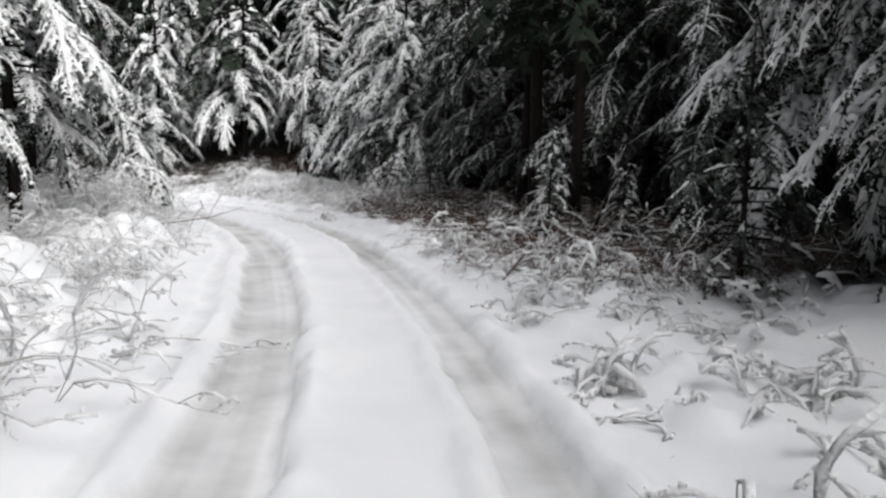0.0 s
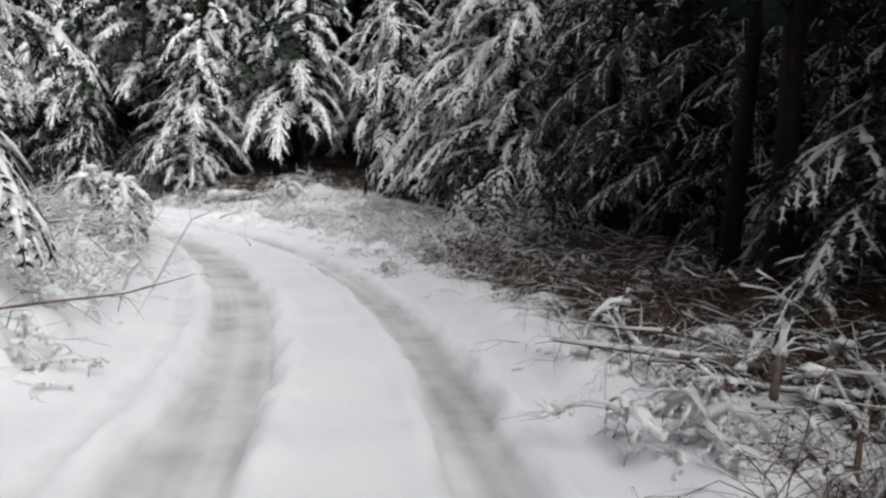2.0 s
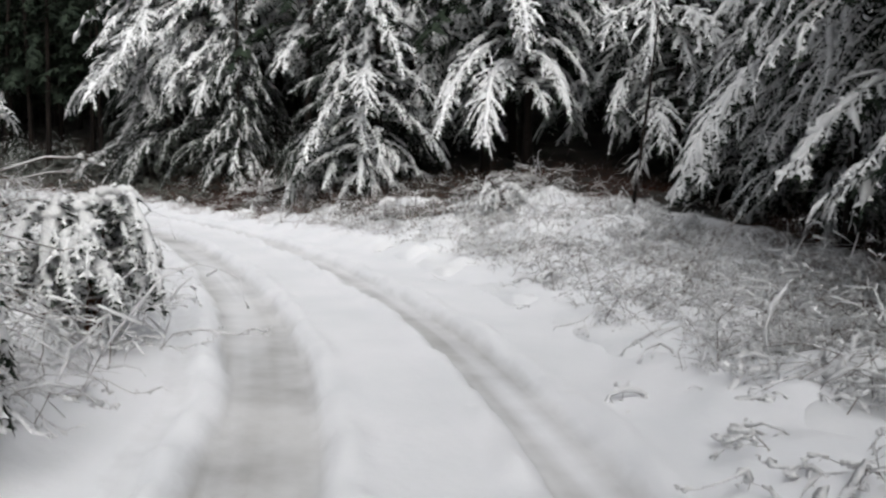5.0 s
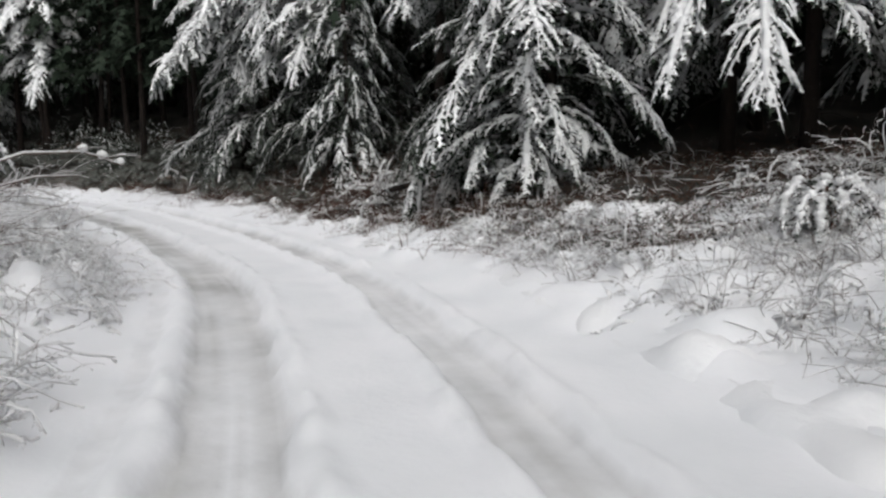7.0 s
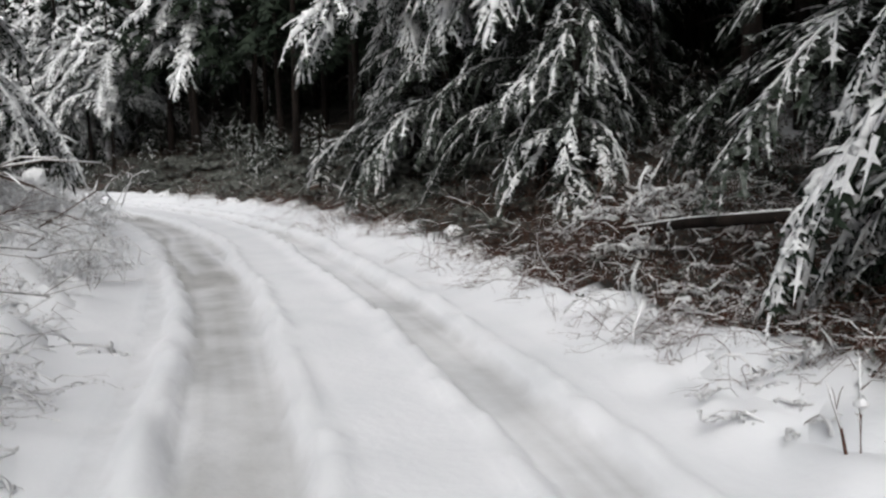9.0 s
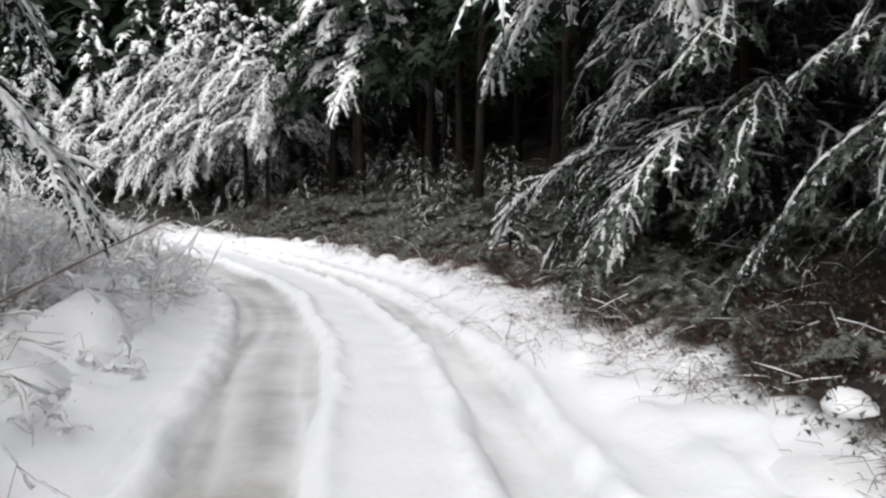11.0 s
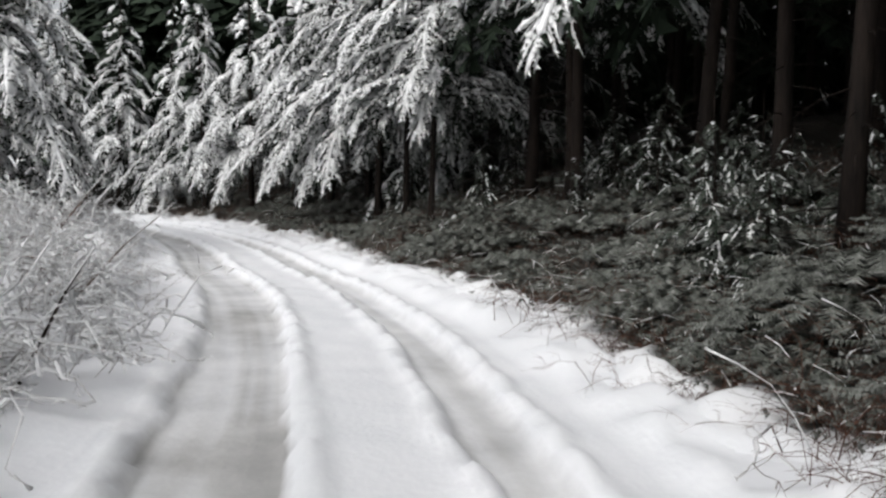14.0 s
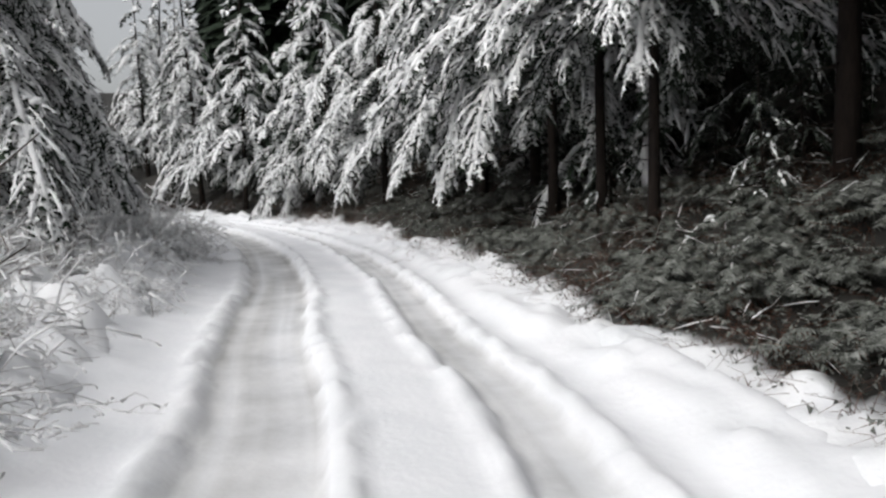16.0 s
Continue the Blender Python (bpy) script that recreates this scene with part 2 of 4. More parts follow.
def build_road():
    us = np.arange(-2.9, 3.31, 0.05)
    n = int(len(LINE) * 0.4 / 0.1)
    ss = np.linspace(0, (len(LINE) - 1) * 0.4, n)
    k = ss / 0.4
    cx, cy = np.interp(k, np.arange(len(LINE)), LINE[:, 0]), np.interp(k, np.arange(len(LINE)), LINE[:, 1])
    nx_, ny_ = np.interp(k, np.arange(len(LINE)), NORM[:, 0]), np.interp(k, np.arange(len(LINE)), NORM[:, 1])
    u, s = [a.ravel() for a in np.meshgrid(us, ss)]
    x, y = np.repeat(cx, len(us)) + u * np.repeat(nx_, len(us)), np.repeat(cy, len(us)) + u * np.repeat(ny_, len(us))
    wob = (vnoise(s, s * 0, 3.0) - 0.5) * 0.16
    rag = (vnoise(x, y, 0.2) - 0.5) * 0.09 + (vnoise(x, y, 0.5) - 0.5) * 0.12
    wide = 0.2 * ease(s, station(-19, 31)[0][0], station(-24, 32)[0][0])
    a = u + 0.8 - wob + rag * 0.6
    a = np.where(a < 0, np.maximum(-a - wide, 0), a)
    b = np.abs(u - 0.8 - wob + rag * 0.6)
    c = np.abs(u + 1.42 - wob * 1.5 + rag * 0.6)
    left, right, old = 1 - ease(a, 0.27, 0.35), 1 - ease(b, 0.18, 0.26), 1 - ease(c, 0.05, 0.13)
    ridge = np.exp(-((a - 0.44) / 0.08) ** 2) + np.exp(-((b - 0.34) / 0.08) ** 2)
    z = -0.095 * left - 0.085 * right - 0.035 * old + ridge * 0.06 * (0.1 + 1.5 * vnoise(x, y, 0.17))
    z += (0.03 * (vnoise(x, y, 1.0) - 0.5) + 0.02 * (vnoise(x, y, 0.3) - 0.5)) * (1 - 0.85 * np.maximum(left, right))
    v = outward(s, u)
    side = np.maximum(v - 1.5, -u - 1.5)
    z += ease(side, 0.1, 0.9) * (0.10 * (0.4 + 1.2 * vnoise(x, y, 0.35)) + 0.09 * np.maximum(vnoise(x, y, 0.16) - 0.45, 0) + 0.08 * (vnoise(x, y, 0.8) - 0.5))
    z -= 0.3 * ease(np.maximum(v - 2.7, -u - 2.3), 0, 0.55)
    z += verge(x, y, s, u) * ease(side, 0.3, 1.2)
    streak = vnoise(u * 8 + wob * 8, s * 0.14, 1.0) * 0.65 + vnoise(u * 19 + wob * 19, s * 0.3, 1.0) * 0.35
    z += 0.025 * (streak - 0.5) * np.maximum(left, right)
    slush = (streak - 0.42) * 0.7 * np.maximum(left, right) + 0.52 * left * (0.7 + 0.6 * vnoise(u * 2, s * 0.5, 0.9)) + 0.48 * right * (0.65 + 0.7 * vnoise(u * 2, s * 0.5, 1.1)) + 0.2 * old
    for mx, my, mr, amount in ((-21.0, 30.35, 0.6, 0.7), (-31.4, 32.85, 0.6, 0.75), (-36.5, 32.6, 1.2, 0.2)):
        slush += amount * left * np.exp(-((x - mx) ** 2 + (y - my) ** 2) / mr ** 2)
    return tagged(sheet("road", np.stack([x, y, z], -1), len(us), n, ROAD_SNOW, "slush", slush),
                  "snow-covered forest track with two slushy wheel ruts", "road", kind="structure")


def build_verge(name, u0, u1, lumpy, label):
    """The lumpy bank of snow along one side of the track."""
    us = np.arange(u0, u1, 0.1)
    ss = np.linspace(2, 118, 900)
    k = ss / 0.4
    grid = [np.interp(k, np.arange(len(LINE)), a) for a in (LINE[:, 0], LINE[:, 1], NORM[:, 0], NORM[:, 1])]
    u, s = [a.ravel() for a in np.meshgrid(us, ss)]
    cx, cy, nx_, ny_ = [np.repeat(a, len(us)) for a in grid]
    x, y = cx + u * nx_, cy + u * ny_
    inside = np.minimum(u - u0, u1 - u)
    tuft = vnoise(x, y, 0.28) * 0.5 + vnoise(x, y, 0.6) * 0.5
    z = verge(x, y, s, u) + lumpy * np.maximum(tuft - 0.44, 0) * ease(inside, 0.05, 0.6) + 0.11 * (vnoise(x, y, 0.21) - 0.5)
    z += 0.04 - 0.35 * (1 - ease(inside, 0.0, 0.3))
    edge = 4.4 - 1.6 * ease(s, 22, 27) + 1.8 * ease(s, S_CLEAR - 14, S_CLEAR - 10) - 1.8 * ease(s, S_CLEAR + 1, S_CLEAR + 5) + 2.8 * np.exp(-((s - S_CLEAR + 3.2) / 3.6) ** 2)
    # the bank takes the same painted tree shade beyond the forest edge
    floor_shade = 1.2 * ease(outward(s, u), edge, edge + 0.9) * (0.65 + 0.5 * vnoise(x, y, 0.5))
    return tagged(sheet(name, np.stack([x, y, z], -1), len(us), len(ss), GROUND_SNOW, "floor_shade", floor_shade), label, "snow bank", kind="structure")


# ---- mesh tools ----
class Shape:
    """Gathers points and faces of one mesh."""

    def __init__(self):
        self.v, self.f = [], []

    def tube(self, pts, radii, sides=4, flat=1.0, jitter=0.0, rng=random):
        """A tapered tube along pts; flat squeezes it in height."""
        base = len(self.v)
        n = len(pts)
        for i, (p, r) in enumerate(zip(pts, radii)):
            d = Vector(pts[min(i + 1, n - 1)]) - Vector(pts[max(i - 1, 0)])
            if d.length < 1e-6:
                d = Vector((0, 0, 1))
            d.normalize()
            a = d.cross(Vector((0, 0, 1)))
            if a.length < 0.05:
                a = Vector((1, 0, 0))
            a.normalize()
            b = a.cross(d)
            for k in range(sides):
                t = 2 * math.pi * k / sides
                q = r * (1 + rng.uniform(-jitter, jitter))
                o = Vector(p) + a * (math.cos(t) * q) + b * (math.sin(t) * q * flat)
                self.v.append((o.x, o.y, o.z))
        for i in range(n - 1):
            for k in range(sides):
                m = (k + 1) % sides
                self.f.append((base + i * sides + k, base + i * sides + m, base + (i + 1) * sides + m, base + (i + 1) * sides + k))
        self.f.append(tuple(base + k for k in range(sides))[::-1])
        self.f.append(tuple(base + (n - 1) * sides + k for k in range(sides)))

    def frond(self, pts, width, rng, teeth=4):
        """A drooping spray of needles: a spine with ragged side sprigs."""
        n = len(pts)
        side = (Vector(pts[-1]) - Vector(pts[0])).cross(Vector((0, 0, 1)))
        side = side.normalized() if side.length > 1e-4 else Vector((1, 0, 0))
        for sgn in (-1, 1):
            for t in range(teeth):
                u0 = (t + rng.random() * 0.5) / teeth * (n - 1)
                i = min(int(u0), n - 2)
                a = Vector(pts[i]).lerp(Vector(pts[i + 1]), u0 - i)
                d = (Vector(pts[i + 1]) - Vector(pts[i])).normalized()
                w = width * (1.0 - 0.4 * t / teeth) * rng.uniform(0.7, 1.25)
                tip = a + side * (sgn * w) + d * w * rng.uniform(0.5, 1.1) + Vector((0, 0, -w * rng.uniform(0.1, 0.7)))
                b = a + d * (width * 0.8)
                k = len(self.v)
                self.v += [tuple(a), tuple(tip), tuple(b)]
                self.f.append((k, k + 1, k + 2))
        k = len(self.v)
        a, b = Vector(pts[-2]), Vector(pts[-1])
        self.v += [tuple(a + side * width * 0.3), tuple(a - side * width * 0.3), tuple(b + (b - a) * 0.25)]
        self.f.append((k, k + 1, k + 2))

    def blob(self, c, r, rng, rings=4, sides=6, flat=0.7, jitter=0.2):
        base = len(self.v)
        for i in range(rings + 1):
            p = math.pi * i / rings
            for k in range(sides):
                t = 2 * math.pi * (k + 0.5 * (i % 2)) / sides
                q = r * (1 + rng.uniform(-jitter, jitter))
                self.v.append((c[0] + math.cos(t) * math.sin(p) * q, c[1] + math.sin(t) * math.sin(p) * q, c[2] - math.cos(p) * q * flat))
        for i in range(rings):
            for k in range(sides):
                m = (k + 1) % sides
                self.f.append((base + i * sides + k, base + i * sides + m, base + (i + 1) * sides + m, base + (i + 1) * sides + k))

    def mesh(self, name, mat, smooth=True):
        me = bpy.data.meshes.new(name)
        me.from_pydata(self.v, [], self.f)
        if smooth:
            me.polygons.foreach_set("use_smooth", [True] * len(me.polygons))
        me.materials.append(mat)
        return me


def part(name, shape, mat, parent, label="", smooth=True):
    ob = new(name, shape.mesh(name, mat, smooth))
    ob.parent = parent
    if label:
        ob["label"] = label
    return ob


# ---- conifers ----
def branchlet(needles, load, p0, d, length, width, snow, fluff, rng, teeth=4):
    """One flat side twig: a feathered spray that bends down towards its tip, and the broken ridge of snow on it."""
    sag = rng.uniform(0.05, 0.8)
    bend = Vector((-d.y, d.x, 0)) * rng.uniform(-0.35, 0.35)
    curve = [p0 + (d + bend * t) * (length * t) + Vector((0, 0, -sag * length * t * t)) for t in (0.0, 0.34, 0.68, 1.0)]
    needles.frond([tuple(q) for q in curve], width, rng, teeth)
    if rng.random() < snow:
        first = rng.uniform(0.0, 0.25)
        ridge = [curve[0].lerp(curve[1], first), curve[1], curve[2], curve[2].lerp(curve[3], rng.uniform(0.5, 1.0))]
        th = fluff * width * rng.uniform(0.12, 0.42)
        up = Vector((0, 0, th * 0.5 + 0.004))
        load.frond([tuple(q + up) for q in ridge], width * rng.uniform(0.75, 1.15) * (0.4 + 0.6 * min(1.0, fluff)), rng, teeth)
        k = rng.randint(0, 1)
        load.tube([tuple(q + up * 1.3) for q in ridge[k:k + 3]], [th * 0.4, th * rng.uniform(0.9, 1.6), th * 0.4], 4, 0.8, 0.4, rng)
        if rng.random() < 0.36 * min(1.0, fluff) ** 2:
            q = ridge[1].lerp(ridge[2], rng.random()) + up
            load.blob((q.x, q.y, q.z), width * fluff * rng.uniform(0.35, 0.75), rng, 3, 5, 0.75, 0.3)


def bough(limb, ln, needles, load, rng, snow, fluff, gap, size, teeth, fine=True):
    """A flat fan of side twigs along a drooping limb; the outer part carries the snow."""
    count = max(4, int(ln / gap))
    for j in range(count):
        t = 0.1 + 0.9 * (j + rng.random()) / count
        p0 = limb(t)
        along = (limb(min(1.0, t + 0.04)) - limb(t - 0.04)).normalized()
        across = along.cross(Vector((0, 0, 1)))
        across = across.normalized() if across.length > 0.05 else Vector((1, 0, 0))
        turn = (-1 if j % 2 else 1) * rng.uniform(0.25, 1.25) * (1.05 - 0.4 * t)
        if j >= count - 3:
            turn *= 0.35
        d = (along * math.cos(turn) + across * math.sin(turn) + Vector((0, 0, rng.uniform(-0.25, 0.28)))).normalized()
        length = size * (0.12 + 0.125 * ln) * (0.45 + 0.65 * math.sin(math.pi * min(1.0, 0.12 + 0.72 * t))) * rng.uniform(0.45, 1.4)
        width = (0.032 + 0.12 * length) * rng.uniform(0.75, 1.3) * (1 if fine else 2.6)
        branchlet(needles, load, p0, d, length, width, snow * (0.5 + 0.75 * t), fluff, rng, teeth)
        if fine and rng.random() < snow * 0.5 * t:
            r = fluff * rng.uniform(0.025, 0.06)
            load.tube([tuple(limb(max(0.0, t - 0.06)) + Vector((0, 0, r * 0.5))), tuple(p0 + Vector((0, 0, r * 0.8))), tuple(limb(min(1.0, t + 0.07)) + Vector((0, 0, r * 0.5)))], [r * 0.5, r, r * 0.4], 5, 0.7, 0.3, rng)


def conifer(seed, tall, clear, reach, snow, gap, label, droop=0.65, fine_to=7.5, step=0.13, leaf=None, size=1.0, fluff=0.8, taper=1.2):
    """A conifer: trunk, limbs, feathered sprays and the snow on them. clear: height of the lowest live bough; gap: metres between side twigs; taper: how fast the limbs shorten upwards."""
    rng = random.Random(seed)
    tree = new("conifer")
    trunk, limbs, needles, load = Shape(), Shape(), Shape(), Shape()
    lean = (rng.uniform(-0.02, 0.02), rng.uniform(-0.02, 0.02))
    r0 = 0.0085 * min(tall, 13) + 0.02
    at = lambda z: Vector((lean[0] * z, lean[1] * z, z))
    trunk.tube([at(z) for z in np.linspace(-0.4, tall, 9)], [r0 * (1.25 if i == 0 else 1) * (1 - 0.93 * i / 8) for i in range(9)], 8, 1, 0.06, rng)
    for _ in range(int(5 + clear * 6)):
        z, a, ln = rng.uniform(0.4, clear + 1.0), rng.uniform(0, 6.283), rng.uniform(0.3, 1.2)
        d = Vector((math.cos(a), math.sin(a), rng.uniform(-0.4, 0.2)))
        limbs.tube([at(z), at(z) + d * ln * 0.5, at(z) + d * ln + Vector((0, 0, -0.12))], [0.013, 0.008, 0.002], 3)
    z = clear
    az = rng.uniform(0, 6.283)
    while z < tall - 0.3:
        f = (z - clear) / max(tall - clear, 0.1)
        ln = max(0.25, reach * (1 - f ** taper) * rng.uniform(0.35, 1.15))
        low = z < fine_to
        az += 2.4 + rng.uniform(-0.4, 0.4)
        out = Vector((math.cos(az), math.sin(az), 0))
        across = Vector((-out.y, out.x, 0))
        dr = droop * rng.uniform(0.6, 1.3)
        limb = lambda t: at(z) + out * (ln * t * (1 - 0.12 * t)) + across * (0.09 * ln * math.sin(3 * t + az)) + Vector((0, 0, ln * (0.2 * t - dr * max(t, 0.0) ** 2.1)))
        limbs.tube([limb(t) for t in (0, 0.35, 0.7, 1)], [0.018 * ln ** 0.5 + 0.005, 0.012, 0.008, 0.003], 3)
        bough(limb, ln, needles, load, rng, snow * rng.uniform(0.55, 1.2), fluff * rng.uniform(0.75, 1.25), gap if low else 0.16, size if low else 1.5, 4 if low else 2, low)
        z += rng.uniform(0.5, 1.5) * (step if low else 0.3)
    part("trunk", trunk, BARK, tree)
    tagged(part("branch", limbs, BARK, tree), kind="stuff")
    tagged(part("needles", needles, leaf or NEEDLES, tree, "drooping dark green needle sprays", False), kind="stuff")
    if snow > 0:
        tagged(part("snow_load", load, BOUGH_SNOW, tree, "clumps of fresh snow on boughs"), kind="stuff")
    return tagged(tree, label, "conifer tree", "forest conifers")


HEAVY = [conifer(11 + i, 11 + 0.7 * i, 2.2, 2.8, 1.4, 0.03, "tall conifer with boughs bent under heavy snow", 0.75, 6.6, 0.085, None, 1.0, 1.0) for i in range(3)]
OVERHANG = [conifer(21 + i, 11.5 + 0.7 * i, 3.7, 3.7, 1.4, 0.03, "tall conifer with high snow-laden boughs overhanging the track", 0.6, 6.9, 0.08, None, 1.0, 1.0) for i in range(2)]
LOW = [conifer(31 + i, 8 + 2 * i, 0.6, 2.4, 1.15, 0.03, "young conifer with snowy boughs hanging to the ground", 0.75, 5.4, 0.085, None, 1.0, 0.9) for i in range(2)]
DUSTED = [conifer(41 + i, 11, 1.3, 2.8, 0.34, 0.034, "dark green conifer with thinly dusted drooping boughs", 0.6, 6.0, 0.1, FROSTED, 1.05, 0.5) for i in range(2)]
FROSTY = [conifer(46, 9, 0.7, 2.6, 0.9, 0.034, "dark conifer with wide boughs frosted with patches of snow", 0.6, 4.6, 0.1, FROSTED, 1.0, 0.6)]
SLIM = [conifer(48, 9, 0.5, 1.3, 0.6, 0.034, "slim dark conifer with snow on its short hanging boughs", 0.9, 5.2, 0.08, FROSTED, 1.0, 0.8, 2.0)]
MID = [conifer(51 + i, 12 + i, 1.8, 3.0, 1.4, 0.05, "snow-laden conifer standing further along the track", 0.75, 8.5, 0.12, None, 1.3, 1.0) for i in range(2)]
INNER = [conifer(61 + i, 14 + 0.9 * i, 3.6, 2.8, 0.0, 0.1, "tall dark conifer with bare lower trunk in forest shade", 0.5, 0.0, taper=2.4) for i in range(3)]
SMALL = [conifer(71, 2.7, 0.12, 0.95, 0.8, 0.035, "small snow-dusted fir sapling beside the track", 0.55, 9, 0.06, FROSTED, 0.9, 0.7)]
SAPLING = [conifer(81 + i, 2.2 + 0.5 * i, 0.15, 1.15, 0.3, 0.045, "frosted hemlock sapling in the undergrowth", 0.7, 9, 0.09, FROSTED, 1.0, 0.5) for i in range(2)]
planted = []


def plant(kind, x, y, scale=1.0, turn=None, sink=0.05):
    rng = random.Random(int(x * 97 + y * 131))
    a = rng.uniform(0, 360) if turn is None else turn
    m = pose(x, y, height(x, y) - sink, rng.uniform(-2, 2), rng.uniform(-2, 2), a)
    planted.append((x, y))
    if kind not in used:
        used.append(kind)
        kind.matrix_basis = m @ Matrix.Diagonal((scale, scale, scale, 1))
        return kind
    ob = copy_thing(kind, m)
    ob.scale = (scale, scale, scale)
    return ob


used = []


# ---- brambles, canes and ferns ----
def bramble(name, seed, canes, spread, tall, snow, mat, label, arch=1.0, coat=0.01):
    """A tangle of arching canes and forked twigs, with snow lying along their upper sides."""
    rng = random.Random(seed)
    bush = new(name)
    wood, load = Shape(), Shape()

    def grow(p, way, length, rad, level):
        pts, q, d = [p], p, way.normalized()
        n = 5 if level == 0 else 3
        for i in range(n):
            sag = (0.55 * arch if level == 0 else 0.3) * (i + 1) / n
            d = (d + Vector((rng.uniform(-0.5, 0.5), rng.uniform(-0.5, 0.5), rng.uniform(-0.4, 0.35) - sag))).normalized()
            q = q + d * (length / n)
            if q.z < 0.02:
                q.z = 0.02 + rng.random() * 0.05
            pts.append(q.copy())
        wood.tube([tuple(a) for a in pts], [rad * (1 - 0.7 * i / n) for i in range(n + 1)], 3)
        if rng.random() < snow:
            w = rng.uniform(0.45, 1.2) * coat * (1 if level == 0 else 0.75)
            load.tube([tuple(a + Vector((0, 0, rad * 0.6 + w * 0.4))) for a in pts[1:]], [w * rng.choice((0.15, 0.5, 0.9, 1.3, 1.7)) for _ in pts[1:]], 3, 0.85, 0.3, rng)
        if level < 2:
            for _ in range(rng.randint(3, 6) if level == 0 else rng.randint(1, 2)):
                k = rng.randint(1, n)
                e = (d + Vector((rng.uniform(-1, 1), rng.uniform(-1, 1), rng.uniform(-0.3, 0.9)))).normalized()
                grow(pts[k], e, length * rng.uniform(0.18, 0.42), rad * 0.6, level + 1)

    for _ in range(canes):
        a = rng.uniform(0, 6.283)
        r = spread * 0.5 * math.sqrt(rng.random())
        b = rng.uniform(0, 6.283)
        grow(Vector((math.cos(a) * r, math.sin(a) * r, -0.1)), Vector((math.cos(b) * 0.7, math.sin(b) * 0.7, rng.uniform(0.6, 1.5) + 0.5 * (1 - arch))), tall * rng.uniform(0.6, 1.4), rng.uniform(0.0018, 0.0045), 0)
    tagged(part("cane", wood, mat, bush), kind="stuff")
    if load.v:
        tagged(part("snow_load", load, BOUGH_SNOW, bush, "snow lying along the canes"), kind="stuff")
    return tagged(bush, label, "bush", "verge bushes")


def fern(seed, label):
    """A clump of arching fern fronds with snow on some."""
    rng = random.Random(seed)
    clump = new("fern")
    leaf, load = Shape(), Shape()
    for _ in range(26):
        a, ln = rng.uniform(0, 6.283), rng.uniform(0.35, 0.8)
        d, side = Vector((math.cos(a), math.sin(a), 0)), Vector((-math.sin(a), math.cos(a), 0))
        top = rng.uniform(0.3, 0.55)
        mid = lambda t: d * (ln * t) + Vector((0, 0, top * math.sin(min(1, t * 1.35) * 2.3) * 0.8))
        for k in range(20):
            t = 0.12 + 0.88 * k / 20
            w = 0.085 * math.sin(math.pi * (0.15 + 0.85 * t)) + 0.015
            for s in (-1, 1):
                i = len(leaf.v)
                leaf.v += [tuple(mid(t)), tuple(mid(t + 0.05) + side * s * w + Vector((0, 0, rng.uniform(-0.045, -0.01)))), tuple(mid(t + 0.045))]
                leaf.f.append((i, i + 1, i + 2))
        if rng.random() < 0.06:
            load.tube([tuple(mid(t) + Vector((0, 0, 0.012))) for t in (0.35, 0.6, 0.85, 1.0)], [0.004, 0.009, 0.010, 0.004], 3, 0.6, 0.3, rng)
    tagged(part("frond", leaf, FROSTED_LEAF, clump, "", False), kind="stuff")
    tagged(part("snow_load", load, BOUGH_SNOW, clump, "thin snow on fronds"), kind="stuff")
    return tagged(clump, label, "fern", "verge ferns")


SNOWY_BUSH = [bramble("snowy_bush", 101 + i, 34, 1.7, 0.95, 0.95, GREY_TWIG, "tangled bush of grey twigs coated with snow", 0.9, 0.014) for i in range(3)]
BROWN_BUSH = [bramble("bramble", 111 + i, 40, 1.8, 0.75, 0.12, TWIG, "reddish-brown bramble canes lightly covered with snow", 0.9, 0.006) for i in range(3)]
REEDS = [bramble("twig_tuft", 121 + i, 14, 0.9, 0.7, 0.35, GREY_TWIG, "upright bare twigs poking through the snow", 0.2, 0.006) for i in range(2)]
THICKET = [bramble("thicket", 141 + i, 40, 1.6, 1.05, 0.9, TWIG, "tall dense thicket of thin brown twigs rimed with snow", 0.55, 0.013) for i in range(2)]
DEBRIS = [bramble("brush_heap", 151 + i, 24, 1.9, 0.55, 0.9, GREY_TWIG, "heap of fallen branches buried under lumpy snow", 1.1, 0.028) for i in range(2)]
FERNS = [fern(131 + i, "green fern clump with dusting of snow under trees") for i in range(2)]

build_ground()
build_road()
build_verge("verge_left", -5.4, -1.9, 0.85, "lumpy snow bank along the inside of the track")
build_verge("verge_right", 1.6, 6.0, 0.36, "lumpy snow bank along the outside of the track")

